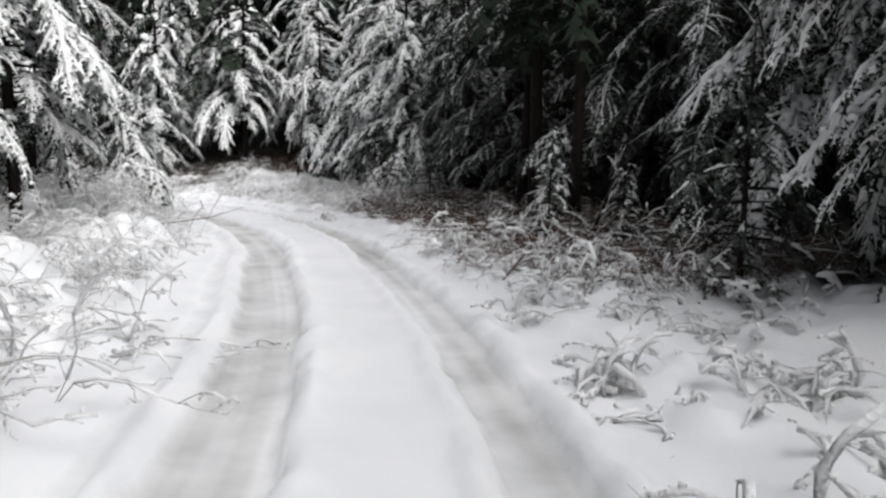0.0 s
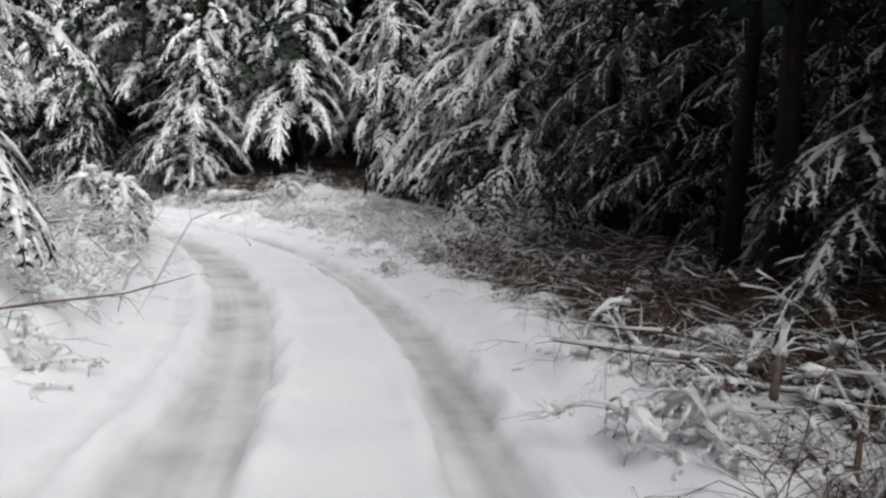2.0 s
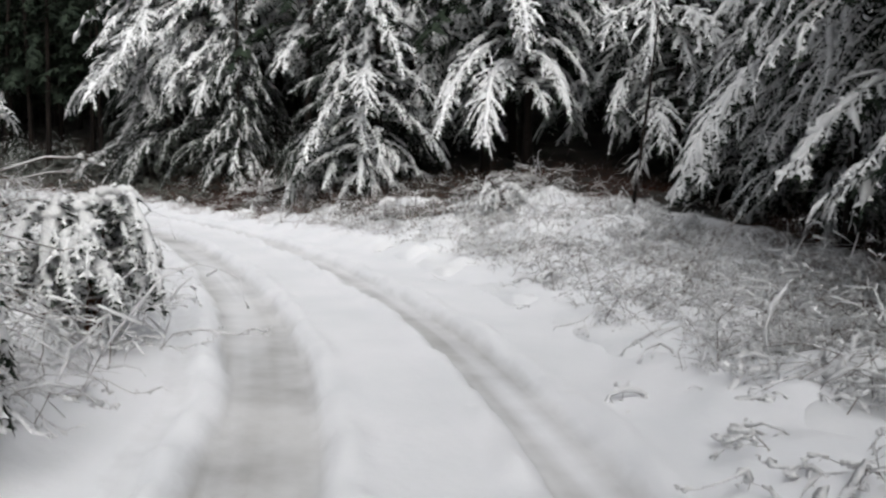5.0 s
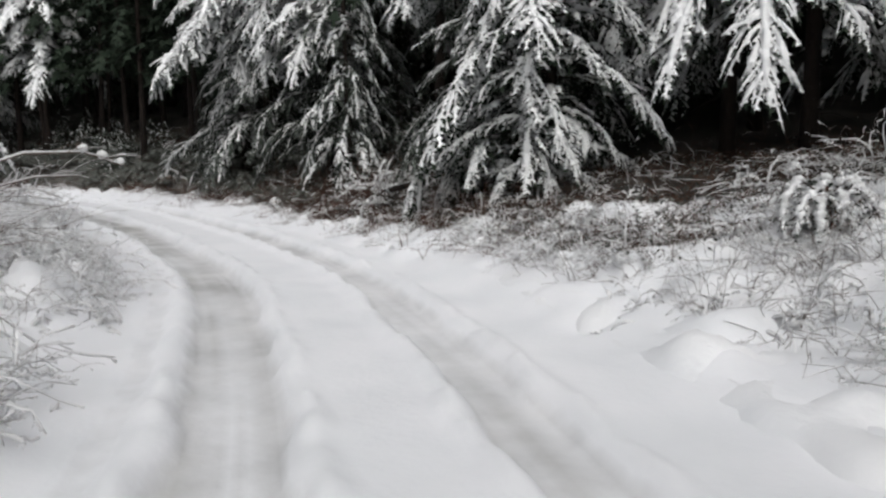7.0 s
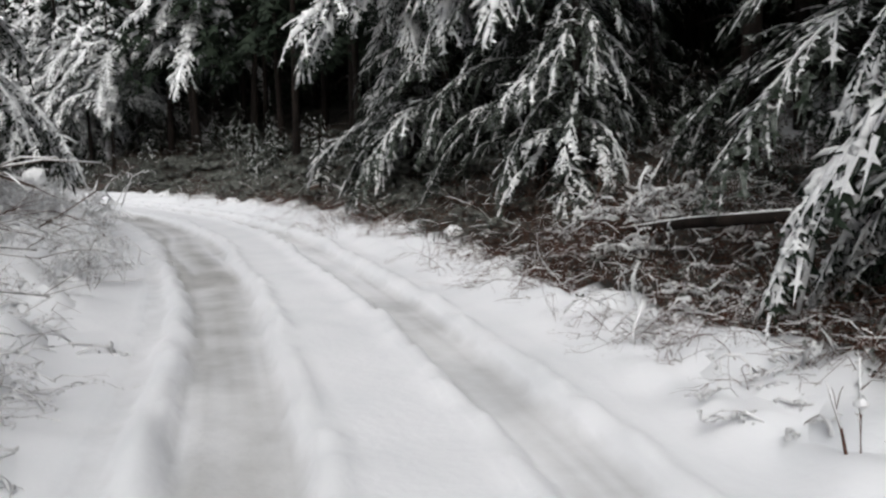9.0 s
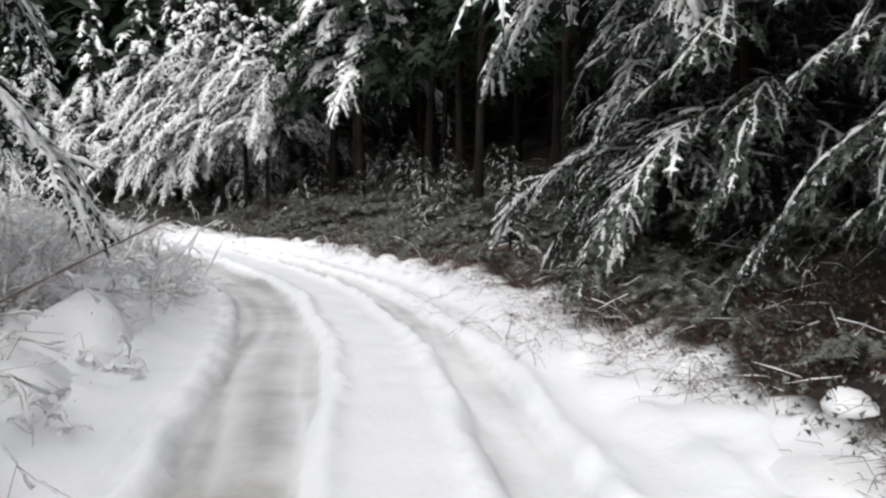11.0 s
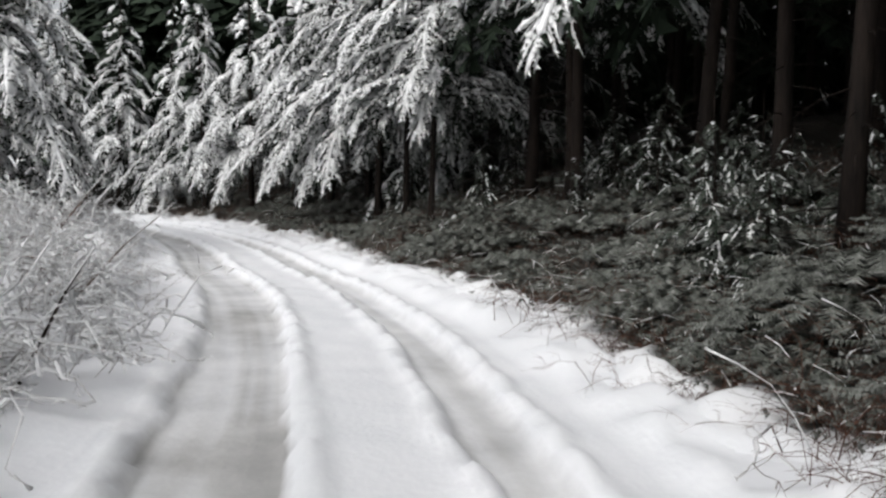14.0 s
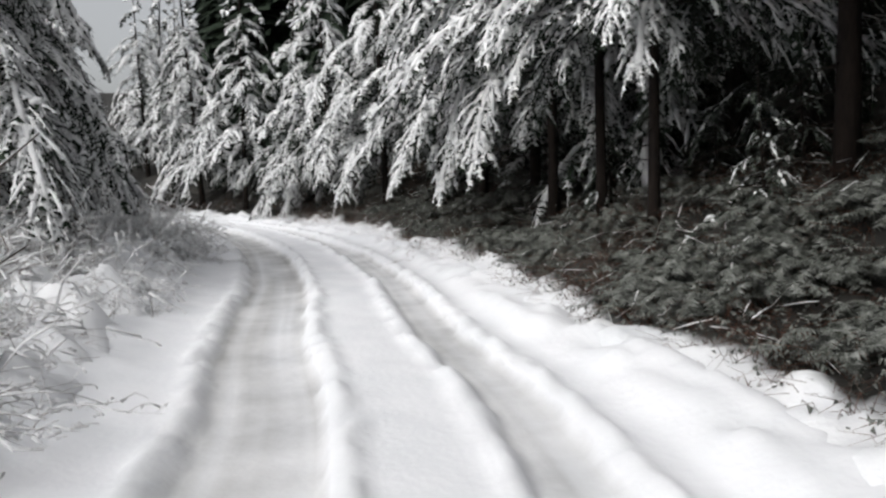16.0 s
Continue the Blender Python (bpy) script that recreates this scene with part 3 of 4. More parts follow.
# ---- trees along the track ----
for kind, x, y, scale in (
        (HEAVY[0], 9.8, 12.6, 0.9), (DUSTED[0], 7.6, 17.2, 1.0), (INNER[0], 5.45, 17.0, 1.1), (DUSTED[1], 6.0, 22.0, 0.9), (DUSTED[0], 3.0, 23.6, 0.85),
        (LOW[1], 0.7, 25.3, 0.95), (HEAVY[1], 2.2, 27.6, 0.9), (DUSTED[1], 8.7, 14.6, 0.9), (DUSTED[1], 7.7, 19.6, 1.0), (INNER[1], 5.0, 18.6, 1.0), (INNER[2], 6.3, 15.4, 0.9), (HEAVY[0], 9.8, 6.9, 0.74), (DUSTED[0], 4.2, 22.4, 1.0), (HEAVY[2], 10.0, 8.0, 0.82), (OVERHANG[1], 10.6, 11.0, 0.9), (DUSTED[0], 2.0, 25.4, 0.9),
        (LOW[0], -2.2, 32.2, 0.8), (OVERHANG[0], -17.2, 37.6, 1.0), (OVERHANG[1], -22.6, 38.0, 1.0), (DUSTED[0], -27.8, 38.6, 0.9), (INNER[1], -32.6, 39.6, 0.9), (INNER[2], -39.6, 40.0, 0.9), (DUSTED[1], -45.0, 38.0, 0.9),
        (HEAVY[0], -2.8, 34.6, 0.9), (HEAVY[1], -5.6, 35.2, 0.9), (HEAVY[2], -8.7, 34.0, 1.0), (LOW[1], -12.0, 32.8, 1.05), (HEAVY[1], -12.8, 35.6, 1.0), (LOW[0], -12.7, 32.9, 0.75), (INNER[1], -9.9, 34.2, 0.9),
        (DUSTED[1], -15.0, 35.6, 0.9), (SLIM[0], -19.0, 35.1, 0.95), (DUSTED[1], -20.6, 35.9, 0.7), (OVERHANG[0], -20.1, 37.2, 1.0), (OVERHANG[1], -21.9, 36.7, 0.95), (OVERHANG[0], -24.4, 36.9, 0.95), (OVERHANG[1], -26.4, 37.7, 1.0), (DUSTED[0], -21.2, 36.9, 0.95), (DUSTED[1], -24.2, 37.0, 0.9), (FROSTY[0], -26.0, 37.2, 0.9),
        (SMALL[0], -29.2, 36.6, 0.68), (INNER[0], -30.6, 38.6, 0.9), (INNER[1], -34.0, 38.4, 0.95), (INNER[2], -36.2, 39.0, 0.95), (OVERHANG[0], -44.2, 35.7, 0.76), (OVERHANG[1], -41.2, 37.9, 1.05), (INNER[2], -40.6, 37.8, 1.0),
        (OVERHANG[0], -46.2, 35.4, 0.82), (OVERHANG[1], -48.2, 34.9, 0.85), (HEAVY[0], -49.2, 35.0, 1.0), (HEAVY[1], -50.6, 34.8, 1.05), (HEAVY[2], -53.2, 33.8, 1.0), (LOW[0], -49.4, 37.2, 1.2), (LOW[1], -54.6, 35.0, 1.1), (HEAVY[0], -56.4, 32.6, 1.0),
        (HEAVY[1], -59.6, 30.9, 1.0), (HEAVY[2], -62.8, 28.8, 1.0), (LOW[1], -66.0, 26.6, 1.0), (HEAVY[1], -69.5, 23.8, 1.0), (HEAVY[0], -73.0, 20.8, 1.0),
        (MID[0], -79.0, 17.6, 0.9), (MID[1], -83.0, 14.4, 1.0), (MID[0], -86.0, 19.0, 1.1), (MID[1], -90.0, 12.5, 1.1),
        (HEAVY[2], -2.7, 12.4, 0.9), (HEAVY[1], -1.8, 8.0, 0.9), (HEAVY[0], -5.9, 16.9, 1.0), (LOW[1], -10.4, 20.2, 0.9), (HEAVY[1], -14.5, 22.6, 0.9),
        (HEAVY[0], -20.0, 25.5, 0.9), (HEAVY[2], -25.6, 27.9, 0.9), (HEAVY[2], -44.4, 26.6, 1.0), (LOW[1], -46.6, 25.4, 1.0),
        (HEAVY[1], -48.8, 25.0, 1.0), (LOW[1], -53.0, 23.4, 1.1), (LOW[1], -58.5, 20.2, 1.1), (HEAVY[1], -63.0, 16.5, 1.0), (HEAVY[2], -67.5, 11.0, 1.0), (HEAVY[0], -71.0, 4.0, 1.0),
        (HEAVY[2], -1.2, 36.4, 0.95), (HEAVY[0], -4.2, 37.4, 1.0), (HEAVY[1], -7.2, 37.8, 1.0), (HEAVY[2], -10.4, 36.6, 1.0), (HEAVY[0], -13.4, 38.4, 1.0), (LOW[1], -3.6, 33.2, 0.85),
        (HEAVY[2], -0.5, 27.6, 1.0), (HEAVY[0], -1.6, 30.4, 1.0), (HEAVY[2], 0.6, 33.0, 0.9), (HEAVY[1], 1.2, 30.0, 0.9), (HEAVY[0], -9.6, 16.2, 1.0), (HEAVY[2], -13.2, 19.0, 1.0), (HEAVY[1], -18.0, 21.8, 1.0), (HEAVY[2], -23.5, 24.2, 1.0),
        (HEAVY[1], 1.0, 2.0, 0.9), (HEAVY[0], 3.0, -6.0, 0.9), (HEAVY[1], 14.0, 4.0, 0.9), (HEAVY[0], 15.0, -6.0, 0.9)):
    if kind in HEAVY + OVERHANG and (abs(station(x, y)[1][0]) > 8.5 or station(x, y)[0][0] > 98 or y < 6):
        kind = MID[int(x * 3) % 2]
    plant(kind, x, y, scale)

rng = random.Random(7)
tries = 0
while tries < 9000 and len(planted) < 232:
    tries += 1
    s, side = rng.uniform(4, 100), rng.choice((1, 1, -1))
    near = tries < 420
    if near:
        s, side = rng.uniform(56, 94), 1
    x, y = place(s, side * rng.uniform(5.3 if near else 6.6, 11 if near else 14))
    su, uu = station(x, y)
    if abs(uu[0]) < (5.2 if near else 6.5) or (x + 6) ** 2 / 24 + (y - 31) ** 2 / 5 < 1:
        continue
    if side < 0 and su[0] > 60 or side > 0 and S_CLEAR - 15 < su[0] < S_CLEAR + 5 and uu[0] < 10:
        continue
    if min((x - a) ** 2 + (y - b) ** 2 for a, b in planted) < 1.7 ** 2:
        continue
    plant(rng.choice(INNER), x, y, rng.uniform(0.75, 1.15))


def far_woods():
    """The woods further in, too many to count: trunks and coarse tiers of boughs in one mesh for each material."""
    rng = random.Random(17)
    trunks, tiers = Shape(), Shape()
    spots = []
    for _ in range(9000):
        if len(spots) >= 560:
            break
        x, y = rng.uniform(-105, 45), rng.uniform(-40, 75)
        u = abs(station(x, y)[1][0])
        gap = math.degrees(math.atan2(33.3 - y, -33.8 - x))
        if 16.0 < gap < 25.0 and x < -60 or 16.0 < gap < 48.0 and x < -50:
            continue
        if x < -24 and y < 27 and station(x, y)[1][0] < 0:
            continue
        if u < 7 or u > 32 or any((x - a) ** 2 + (y - b) ** 2 < 5 for a, b in spots + planted):
            continue
        spots.append((x, y))
        h, z0 = rng.uniform(12, 17), height(x, y) - 0.3
        trunks.tube([(x, y, z0), (x, y, z0 + h * 0.5), (x, y, z0 + h)], [0.16, 0.1, 0.02], 5)
        z = rng.uniform(1.0, 3.0)
        while z < h - 0.4:
            ln = 2.5 * (1 - z / h) ** 0.7 + 0.3
            high = z > 7.5
            for _ in range(6 if high else 5):
                a = rng.uniform(0, 6.283)
                d = Vector((math.cos(a), math.sin(a), 0))
                p = Vector((x, y, z0 + z + rng.uniform(-0.2, 0.2)))
                tiers.frond([tuple(p), tuple(p + d * ln * 0.4), tuple(p + d * ln * 0.8 + Vector((0, 0, -0.3 * ln))), tuple(p + d * ln + Vector((0, 0, -0.7 * ln)))], 1.5 if high else 0.5, rng, 2 if high else 4)
            z += rng.uniform(0.5, 0.9) if high else rng.uniform(0.35, 0.7)
    woods = new("far_woods")
    tagged(part("trunk", trunks, BARK, woods), kind="stuff")
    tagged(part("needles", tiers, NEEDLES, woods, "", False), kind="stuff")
    tagged(woods, "dense dark conifer forest standing behind the verge trees", "forest", kind="stuff")


far_woods()

# ---- verges ----
rng = random.Random(9)


def scatter(kinds, s0, s1, u0, u1, count, low=0.7, high=1.2):
    for _ in range(count):
        s, u = rng.uniform(s0, s1), rng.uniform(u0, u1)
        x, y = place(s, drawn_in(s, u))
        plant_bush(rng.choice(kinds), x, y, rng.uniform(low, high))


def plant_bush(kind, x, y, scale):
    m = pose(x, y, height(x, y) - 0.03, rng.uniform(-6, 6), rng.uniform(-6, 6), rng.uniform(0, 360))
    if kind not in used:
        used.append(kind)
        kind.matrix_basis = m @ Matrix.Diagonal((scale, scale, scale, 1))
    else:
        copy_thing(kind, m).scale = (scale, scale, scale)


s_mid = S_CLEAR
s_bend, s_last = station(-17, 33)[0][0], station(-28, 35)[0][0]
scatter(DEBRIS, 17, 30, 2.5, 4.2, 30, 0.7, 1.15)
scatter(BROWN_BUSH, 23, s_mid - 11, 2.7, 4.8, 36)
scatter(SNOWY_BUSH, 20, s_mid - 6, 3.0, 5.0, 12, 0.7, 1.0)
scatter(REEDS, s_mid - 10, s_mid + 4, 2.5, 5.2, 34)
scatter(SNOWY_BUSH, s_mid - 9, s_mid + 2, 3.2, 6.0, 16, 0.45, 0.75)
scatter(DEBRIS, s_mid - 8, s_mid + 2, 2.9, 7.0, 26, 0.5, 0.8)
scatter(BROWN_BUSH, s_mid + 2, s_bend + 2, 2.9, 4.8, 36, 0.6, 0.95)
scatter(BROWN_BUSH, 25, s_mid - 11, 3.0, 5.4, 22, 0.6, 0.95)
scatter(SNOWY_BUSH, s_mid - 12, s_mid - 5, 2.6, 5.6, 34, 0.5, 0.95)
scatter(DEBRIS, s_mid - 12, s_mid - 6, 2.5, 4.6, 16, 0.6, 0.9)
scatter(DEBRIS, s_mid + 3, s_bend + 3, 2.9, 5.4, 26, 0.5, 0.8)
scatter(SNOWY_BUSH, s_mid + 3, s_bend + 3, 2.9, 5.2, 20, 0.35, 0.6)
scatter(SAPLING, s_last - 13, s_last + 26, 4.6, 6.6, 26, 0.45, 0.85)
scatter(FERNS, s_last - 8, 100, 3.5, 4.8, 60, 0.7, 1.15)
scatter(FERNS, s_last - 2, 96, 5.0, 7.4, 40, 0.8, 1.2)
scatter(FERNS, station(-34, 36)[0][0], station(-43, 36)[0][0], 3.8, 7.6, 40, 0.7, 1.1)
scatter(BROWN_BUSH, s_mid - 7, s_mid + 5, 5.6, 9.0, 34, 0.7, 1.1)
scatter(BROWN_BUSH, s_bend, s_last + 6, 2.8, 4.8, 44)
scatter(BROWN_BUSH, s_last, 116, 3.0, 4.8, 30)
scatter(FERNS, s_last - 4, 96, 3.5, 5.4, 190, 0.65, 1.15)
scatter(SAPLING, s_bend, 116, 4.8, 7.0, 30, 0.6, 1.0)
scatter(SAPLING, 20, s_mid - 6, 4.0, 6.3, 12, 0.6, 1.1)
scatter(SNOWY_BUSH, 8, 34, -4.8, -2.7, 40)
scatter(SNOWY_BUSH, 28, 80, -4.2, -2.4, 70, 0.6, 1.0)
scatter(DEBRIS, 20, 80, -3.8, -2.2, 40, 0.5, 0.8)
scatter(THICKET, 16, 70, -6.0, -3.3, 40, 0.7, 1.0)
scatter(REEDS, 10, 80, -3.2, -2.3, 30, 0.6, 1.0)
scatter(THICKET, s_last - 6, 116, -5.5, -3.0, 44, 0.8, 1.15)
scatter(THICKET, s_last + 3, s_last + 26, -5.6, -3.2, 34, 0.95, 1.3)
scatter(SNOWY_BUSH, s_last, 110, -3.4, -2.5, 24, 0.6, 0.9)
scatter(SNOWY_BUSH, 40, 57, -3.1, -2.2, 26, 0.5, 0.8)
scatter(DEBRIS, 40, 58, -2.9, -2.1, 22, 0.4, 0.6)
scatter(DEBRIS, s_mid - 10, s_mid + 3, 2.5, 4.5, 26, 0.4, 0.7)
scatter(SNOWY_BUSH, s_mid - 10, s_mid + 2, 2.6, 5.0, 18, 0.4, 0.6)
scatter(SNOWY_BUSH, 64, 100, -4.6, -2.8, 30, 0.8, 1.1)
scatter(REEDS, s_last, 110, -3.0, -2.4, 14, 0.6, 0.9)


def undergrowth(name, s0, s1, u0, u1, count, mat, leafy, snow, label, tall=0.55):
    """A mat of fine stems, leaves and flecks of snow, too many to count."""
    rng = random.Random(int(s0 * 7 + count))
    stems, leaves, flecks = Shape(), Shape(), Shape()
    spots = []
    for _ in range(count):
        s = rng.uniform(s0, s1)
        spots.append(place(s, drawn_in(s, u0 + (u1 - u0) * rng.random() ** 1.2)))
    st, ut = station([p[0] for p in spots], [p[1] for p in spots])
    zs = verge(np.array([p[0] for p in spots]), np.array([p[1] for p in spots]), st, ut)
    for (x, y), z, u in zip(spots, zs, outward(st, ut)):
        p = Vector((x, y, z - 0.03))
        a, ln = rng.uniform(0, 6.283), rng.uniform(0.3, 1.0) * tall * min(1.0, 0.35 + abs(u - u0) * 0.9)
        d = Vector((math.cos(a), math.sin(a), 0))
        grow = min(1.0, 0.7 + abs(u - u0) * 0.8)
        q1, q2 = p + d * ln * 0.5 + Vector((0, 0, ln * rng.uniform(0.45, 0.8) * grow)), p + d * ln * 1.35 + Vector((0, 0, ln * rng.uniform(0.1, 0.85) * grow))
        stems.tube([tuple(p), tuple(q1), tuple(q2)], [0.003, 0.0022, 0.0012], 3)
        for _ in range(leafy if abs(u - u0) > 0.45 else 0):
            t = rng.random()
            c = q1.lerp(q2, t) + Vector((rng.uniform(-0.06, 0.06), rng.uniform(-0.06, 0.06), rng.uniform(-0.12, 0.04)))
            e, w = rng.uniform(0, 6.283), rng.uniform(0.02, 0.05)
            k = len(leaves.v)
            leaves.v += [tuple(c), tuple(c + Vector((math.cos(e) * w, math.sin(e) * w, rng.uniform(-0.04, 0.02)))), tuple(c + Vector((math.cos(e + 0.9) * w, math.sin(e + 0.9) * w, rng.uniform(-0.05, 0.01))))]
            leaves.f.append((k, k + 1, k + 2))
        if rng.random() < snow:
            w = rng.uniform(0.004, 0.011)
            flecks.tube([tuple(q1 + Vector((0, 0, w * 0.6))), tuple(q1.lerp(q2, 0.5) + Vector((0, 0, w))), tuple(q2)], [w * 0.6, w, w * 0.4], 3, 0.7, 0.3, rng)
    mat_ob = new(name)
    tagged(part("stem", stems, mat, mat_ob), kind="stuff")
    if leaves.v:
        tagged(part("leaf", leaves, FROSTED_LEAF, mat_ob, "", False), kind="stuff")
    tagged(part("snow_fleck", flecks, BOUGH_SNOW, mat_ob), kind="stuff")
    return tagged(mat_ob, label, "undergrowth", kind="stuff")


undergrowth("dark_undergrowth", s_bend + 2, 104, 2.75, 8.0, 26000, TWIG, 7, 0.07, "dark tangled undergrowth of stems and leaves dusted with snow", 0.5)
undergrowth("brown_undergrowth", 22, s_mid - 10, 2.8, 6.2, 15000, TWIG, 2, 0.18, "brown tangled stems along the forest edge with some snow", 0.5)
undergrowth("bend_undergrowth", s_mid + 1, s_bend + 3, 2.8, 6.5, 11000, TWIG, 4, 0.12, "brown stems under the trees dusted with snow", 0.42)
undergrowth("clearing_weeds", s_mid - 9, s_mid + 3, 2.5, 6.5, 1300, GREY_TWIG, 0, 0.5, "dry weed stems rimed with snow in the clearing", 0.55)
undergrowth("rimed_undergrowth", 8, 116, -5.0, -2.3, 5000, TWIG, 0, 0.6, "thin rimed stems standing out of the snow", 0.35)


# ---- single things along the track ----
def branch_thing(name, pts, radius, twigs, twig_length, snow, label, category, mat=None, seed=0, sides=8, balls=0):
    """A branch or log with side twigs and snow on top."""
    rng = random.Random(seed)
    top = new(name)
    wood, small, load = Shape(), Shape(), Shape()
    ps = [Vector(p) for p in pts]
    n = len(ps)
    wood.tube(ps, [radius * (1 - 0.75 * i / (n - 1)) if twigs else radius * (1 - 0.25 * i / (n - 1)) for i in range(n)], sides, 1, 0.08, rng)
    if snow:
        skip = 1 if twigs else 0
        load.tube([p + Vector((0, 0, radius * 0.7)) for p in ps[skip:]], [max(0.007, radius * snow * (1 - 0.6 * i / (n - 1)) * rng.uniform(0.8, 1.15)) for i in range(skip, n)], 6, 0.7, 0.15, rng)
    for k in range(balls):
        q = ps[-2].lerp(ps[-1], k / max(1, balls - 1))
        load.blob((q.x, q.y, q.z + 0.05), min(0.08, radius * 3.2) * rng.uniform(0.7, 1.2), rng, 5, 8, 0.75, 0.3)
    for _ in range(twigs):
        t = rng.uniform(0.15, 1.0) * (n - 1)
        i = min(int(t), n - 2)
        q, d = ps[i].lerp(ps[i + 1], t - i), (ps[i + 1] - ps[i]).normalized()
        e = Vector((rng.uniform(-1, 1), rng.uniform(-1, 1), rng.uniform(-0.3, 0.9))).normalized()
        w = (d * 0.9 + e * 0.8).normalized() * twig_length * rng.uniform(0.5, 1.2)
        tw = [q, q + w * 0.5 + Vector((0, 0, 0.02)), q + w + Vector((0, 0, -0.05 * twig_length))]
        r = max(0.003, radius * 0.2)
        small.tube(tw, [r, r * 0.7, r * 0.35], 4)
        if snow and rng.random() < 0.8:
            load.tube([p + Vector((0, 0, r * 0.9)) for p in tw], [r * 1.1, r * 1.5, r * 0.8], 4, 0.8, 0.3, rng)
    part("stem", wood, mat or BARK, top)
    if small.v:
        tagged(part("twig", small, mat or BARK, top), kind="stuff")
    if load.v:
        tagged(part("snow_load", load, BOUGH_SNOW, top, "snow lying on top"), kind="stuff")
    return tagged(top, label, category)


def capped_shrub(x, y, wide, tall, seed, label, drape=True):
    """A shrub whose stems bow over and hang back towards the ground under a cap of snow."""
    rng = random.Random(seed)
    shrub = new("capped_shrub")
    shrub.location = (x, y, height(x, y))
    leaves, cap, stems = Shape(), Shape(), Shape()
    for k in range(34 if drape else 20):
        a = rng.uniform(0, 6.283)
        o = Vector((math.cos(a), math.sin(a), 0))
        r, top = wide * rng.uniform(0.25, 0.75), tall * rng.uniform(0.45, 1.0)
        side = Vector((-o.y, o.x, 0)) * rng.uniform(-0.25, 0.25)
        hang = rng.uniform(0.15, 0.7) if drape else rng.uniform(0.3, 0.8)
        arch = [Vector((rng.uniform(-0.12, 0.12), rng.uniform(-0.12, 0.12), -0.1)), o * r * 0.35 + side * 0.3 + Vector((0, 0, top * 0.8)), o * r * 0.7 + side * 0.7 + Vector((0, 0, top)), o * r * 1.05 + side + Vector((0, 0, top * (1 - 0.5 * hang))), o * r * 1.2 + side + Vector((0, 0, top * (1 - hang)))]

        def stem(t, arch=arch):
            v = min(max(t, 0.0), 1.0) * 3.999
            i = int(v)
            return arch[i].lerp(arch[i + 1], v - i)

        stems.tube([tuple(q) for q in arch], [0.014, 0.011, 0.008, 0.005, 0.003], 4)
        bough(stem, 1.1 * tall, leaves, cap, rng, 1.25, 1.0, 0.05, 0.6, 4)
        ridge = [stem(t) + Vector((0, 0, 0.02)) for t in (0.35, 0.5, 0.65, 0.8, 0.95)]
        cap.tube([tuple(q) for q in ridge], [0.02, wide * 0.06, wide * 0.075, wide * 0.05, 0.015], 6, 0.75, 0.3, rng)
        cap.blob(tuple(stem(rng.uniform(0.4, 0.62)) + Vector((0, 0, 0.02))), wide * rng.uniform(0.07, 0.13), rng, 5, 8, 0.55, 0.2)
    tagged(part("leaf", leaves, FROSTED, shrub, "", False), kind="stuff")
    tagged(part("stem", stems, TWIG, shrub), kind="stuff")
    tagged(part("snow_cap", cap, BOUGH_SNOW, shrub, "thick rounded cap of snow"), kind="stuff")
    return tagged(shrub, label, "shrub")


def snow_lump(x, y, r, seed):
    rng = random.Random(seed)
    lump = Shape()
    lump.blob((0, 0, 0), r, rng, 7, 12, 0.75, 0.1)
    lump.blob((r * 0.7, r * 0.2, -r * 0.1), r * 0.65, rng, 5, 8, 0.7, 0.16)
    ob = new("snow_lump", lump.mesh("snow_lump", GROUND_SNOW))
    ob.location = (x, y, height(x, y) + r * 0.15)
    return tagged(ob, "rounded lump of snow on the track's edge", "snow lump", "edge lumps")


capped_shrub(-7.4, 30.45, 0.5, 0.6, 1, "small dark green shrub under a pointed snow cap", False)
capped_shrub(-4.12, 18.35, 0.85, 1.3, 2, "bowed bush buried under hanging strands of snow")
capped_shrub(-6.1, 20.9, 0.75, 1.2, 3, "bowed shrub with rounded cap of snow")
for x, y, r in ((-20.5, 34.1, 0.15), (-18.7, 33.45, 0.16), (-19.5, 33.75, 0.1), (-22.0, 34.2, 0.12), (-40.9, 34.5, 0.12)):
    snow_lump(x, y, r, int(x * -7))
branch_thing("fallen_log", [(-19.2, 35.2, 0.3), (-17.6, 34.35, 0.45), (-16.0, 33.5, 0.72), (-14.5, 32.75, 0.92)], 0.065, 0, 0, 0.6, "thin fallen tree trunk with snow along its top", "log", seed=3)
branch_thing("cut_log", [(-28.75, 36.0, 0.58), (-28.67, 36.11, 0.62), (-28.58, 36.24, 0.67)], 0.052, 0, 0, 0.7, "sawn log end pointing out of the undergrowth", "log", GREY_TWIG, 4)
branch_thing("fallen_tree", [(-30.2, 39.3, 2.1), (-27.8, 39.6, 2.25), (-25.0, 40.2, 2.4)], 0.14, 0, 0, 0.8, "fallen trunk lying in the shaded forest with snow on top", "log", seed=5)
branch_thing("sapling_stem", [(-5.2, 31.1, 0.2), (-5.12, 31.15, 1.4), (-4.98, 31.2, 2.8), (-4.9, 31.3, 4.2)], 0.045, 16, 0.7, 0.25, "thin bare sapling with few twigs in the clearing", "sapling", seed=6)
branch_thing("snowy_limb", [(8.9, 9.6, 0.25), (9.5, 9.75, 0.62), (10.3, 9.9, 0.9), (11.4, 10.1, 1.0)], 0.06, 14, 0.6, 1.7, "fallen limb thickly coated with snow beside the track", "branch", seed=7)
branch_thing("leaning_stem", [(9.8, 12.2, 0.1), (9.2, 12.0, 1.6), (8.7, 11.8, 3.4)], 0.04, 6, 0.6, 0.6, "slender bare stem leaning out of the forest", "sapling", seed=8)
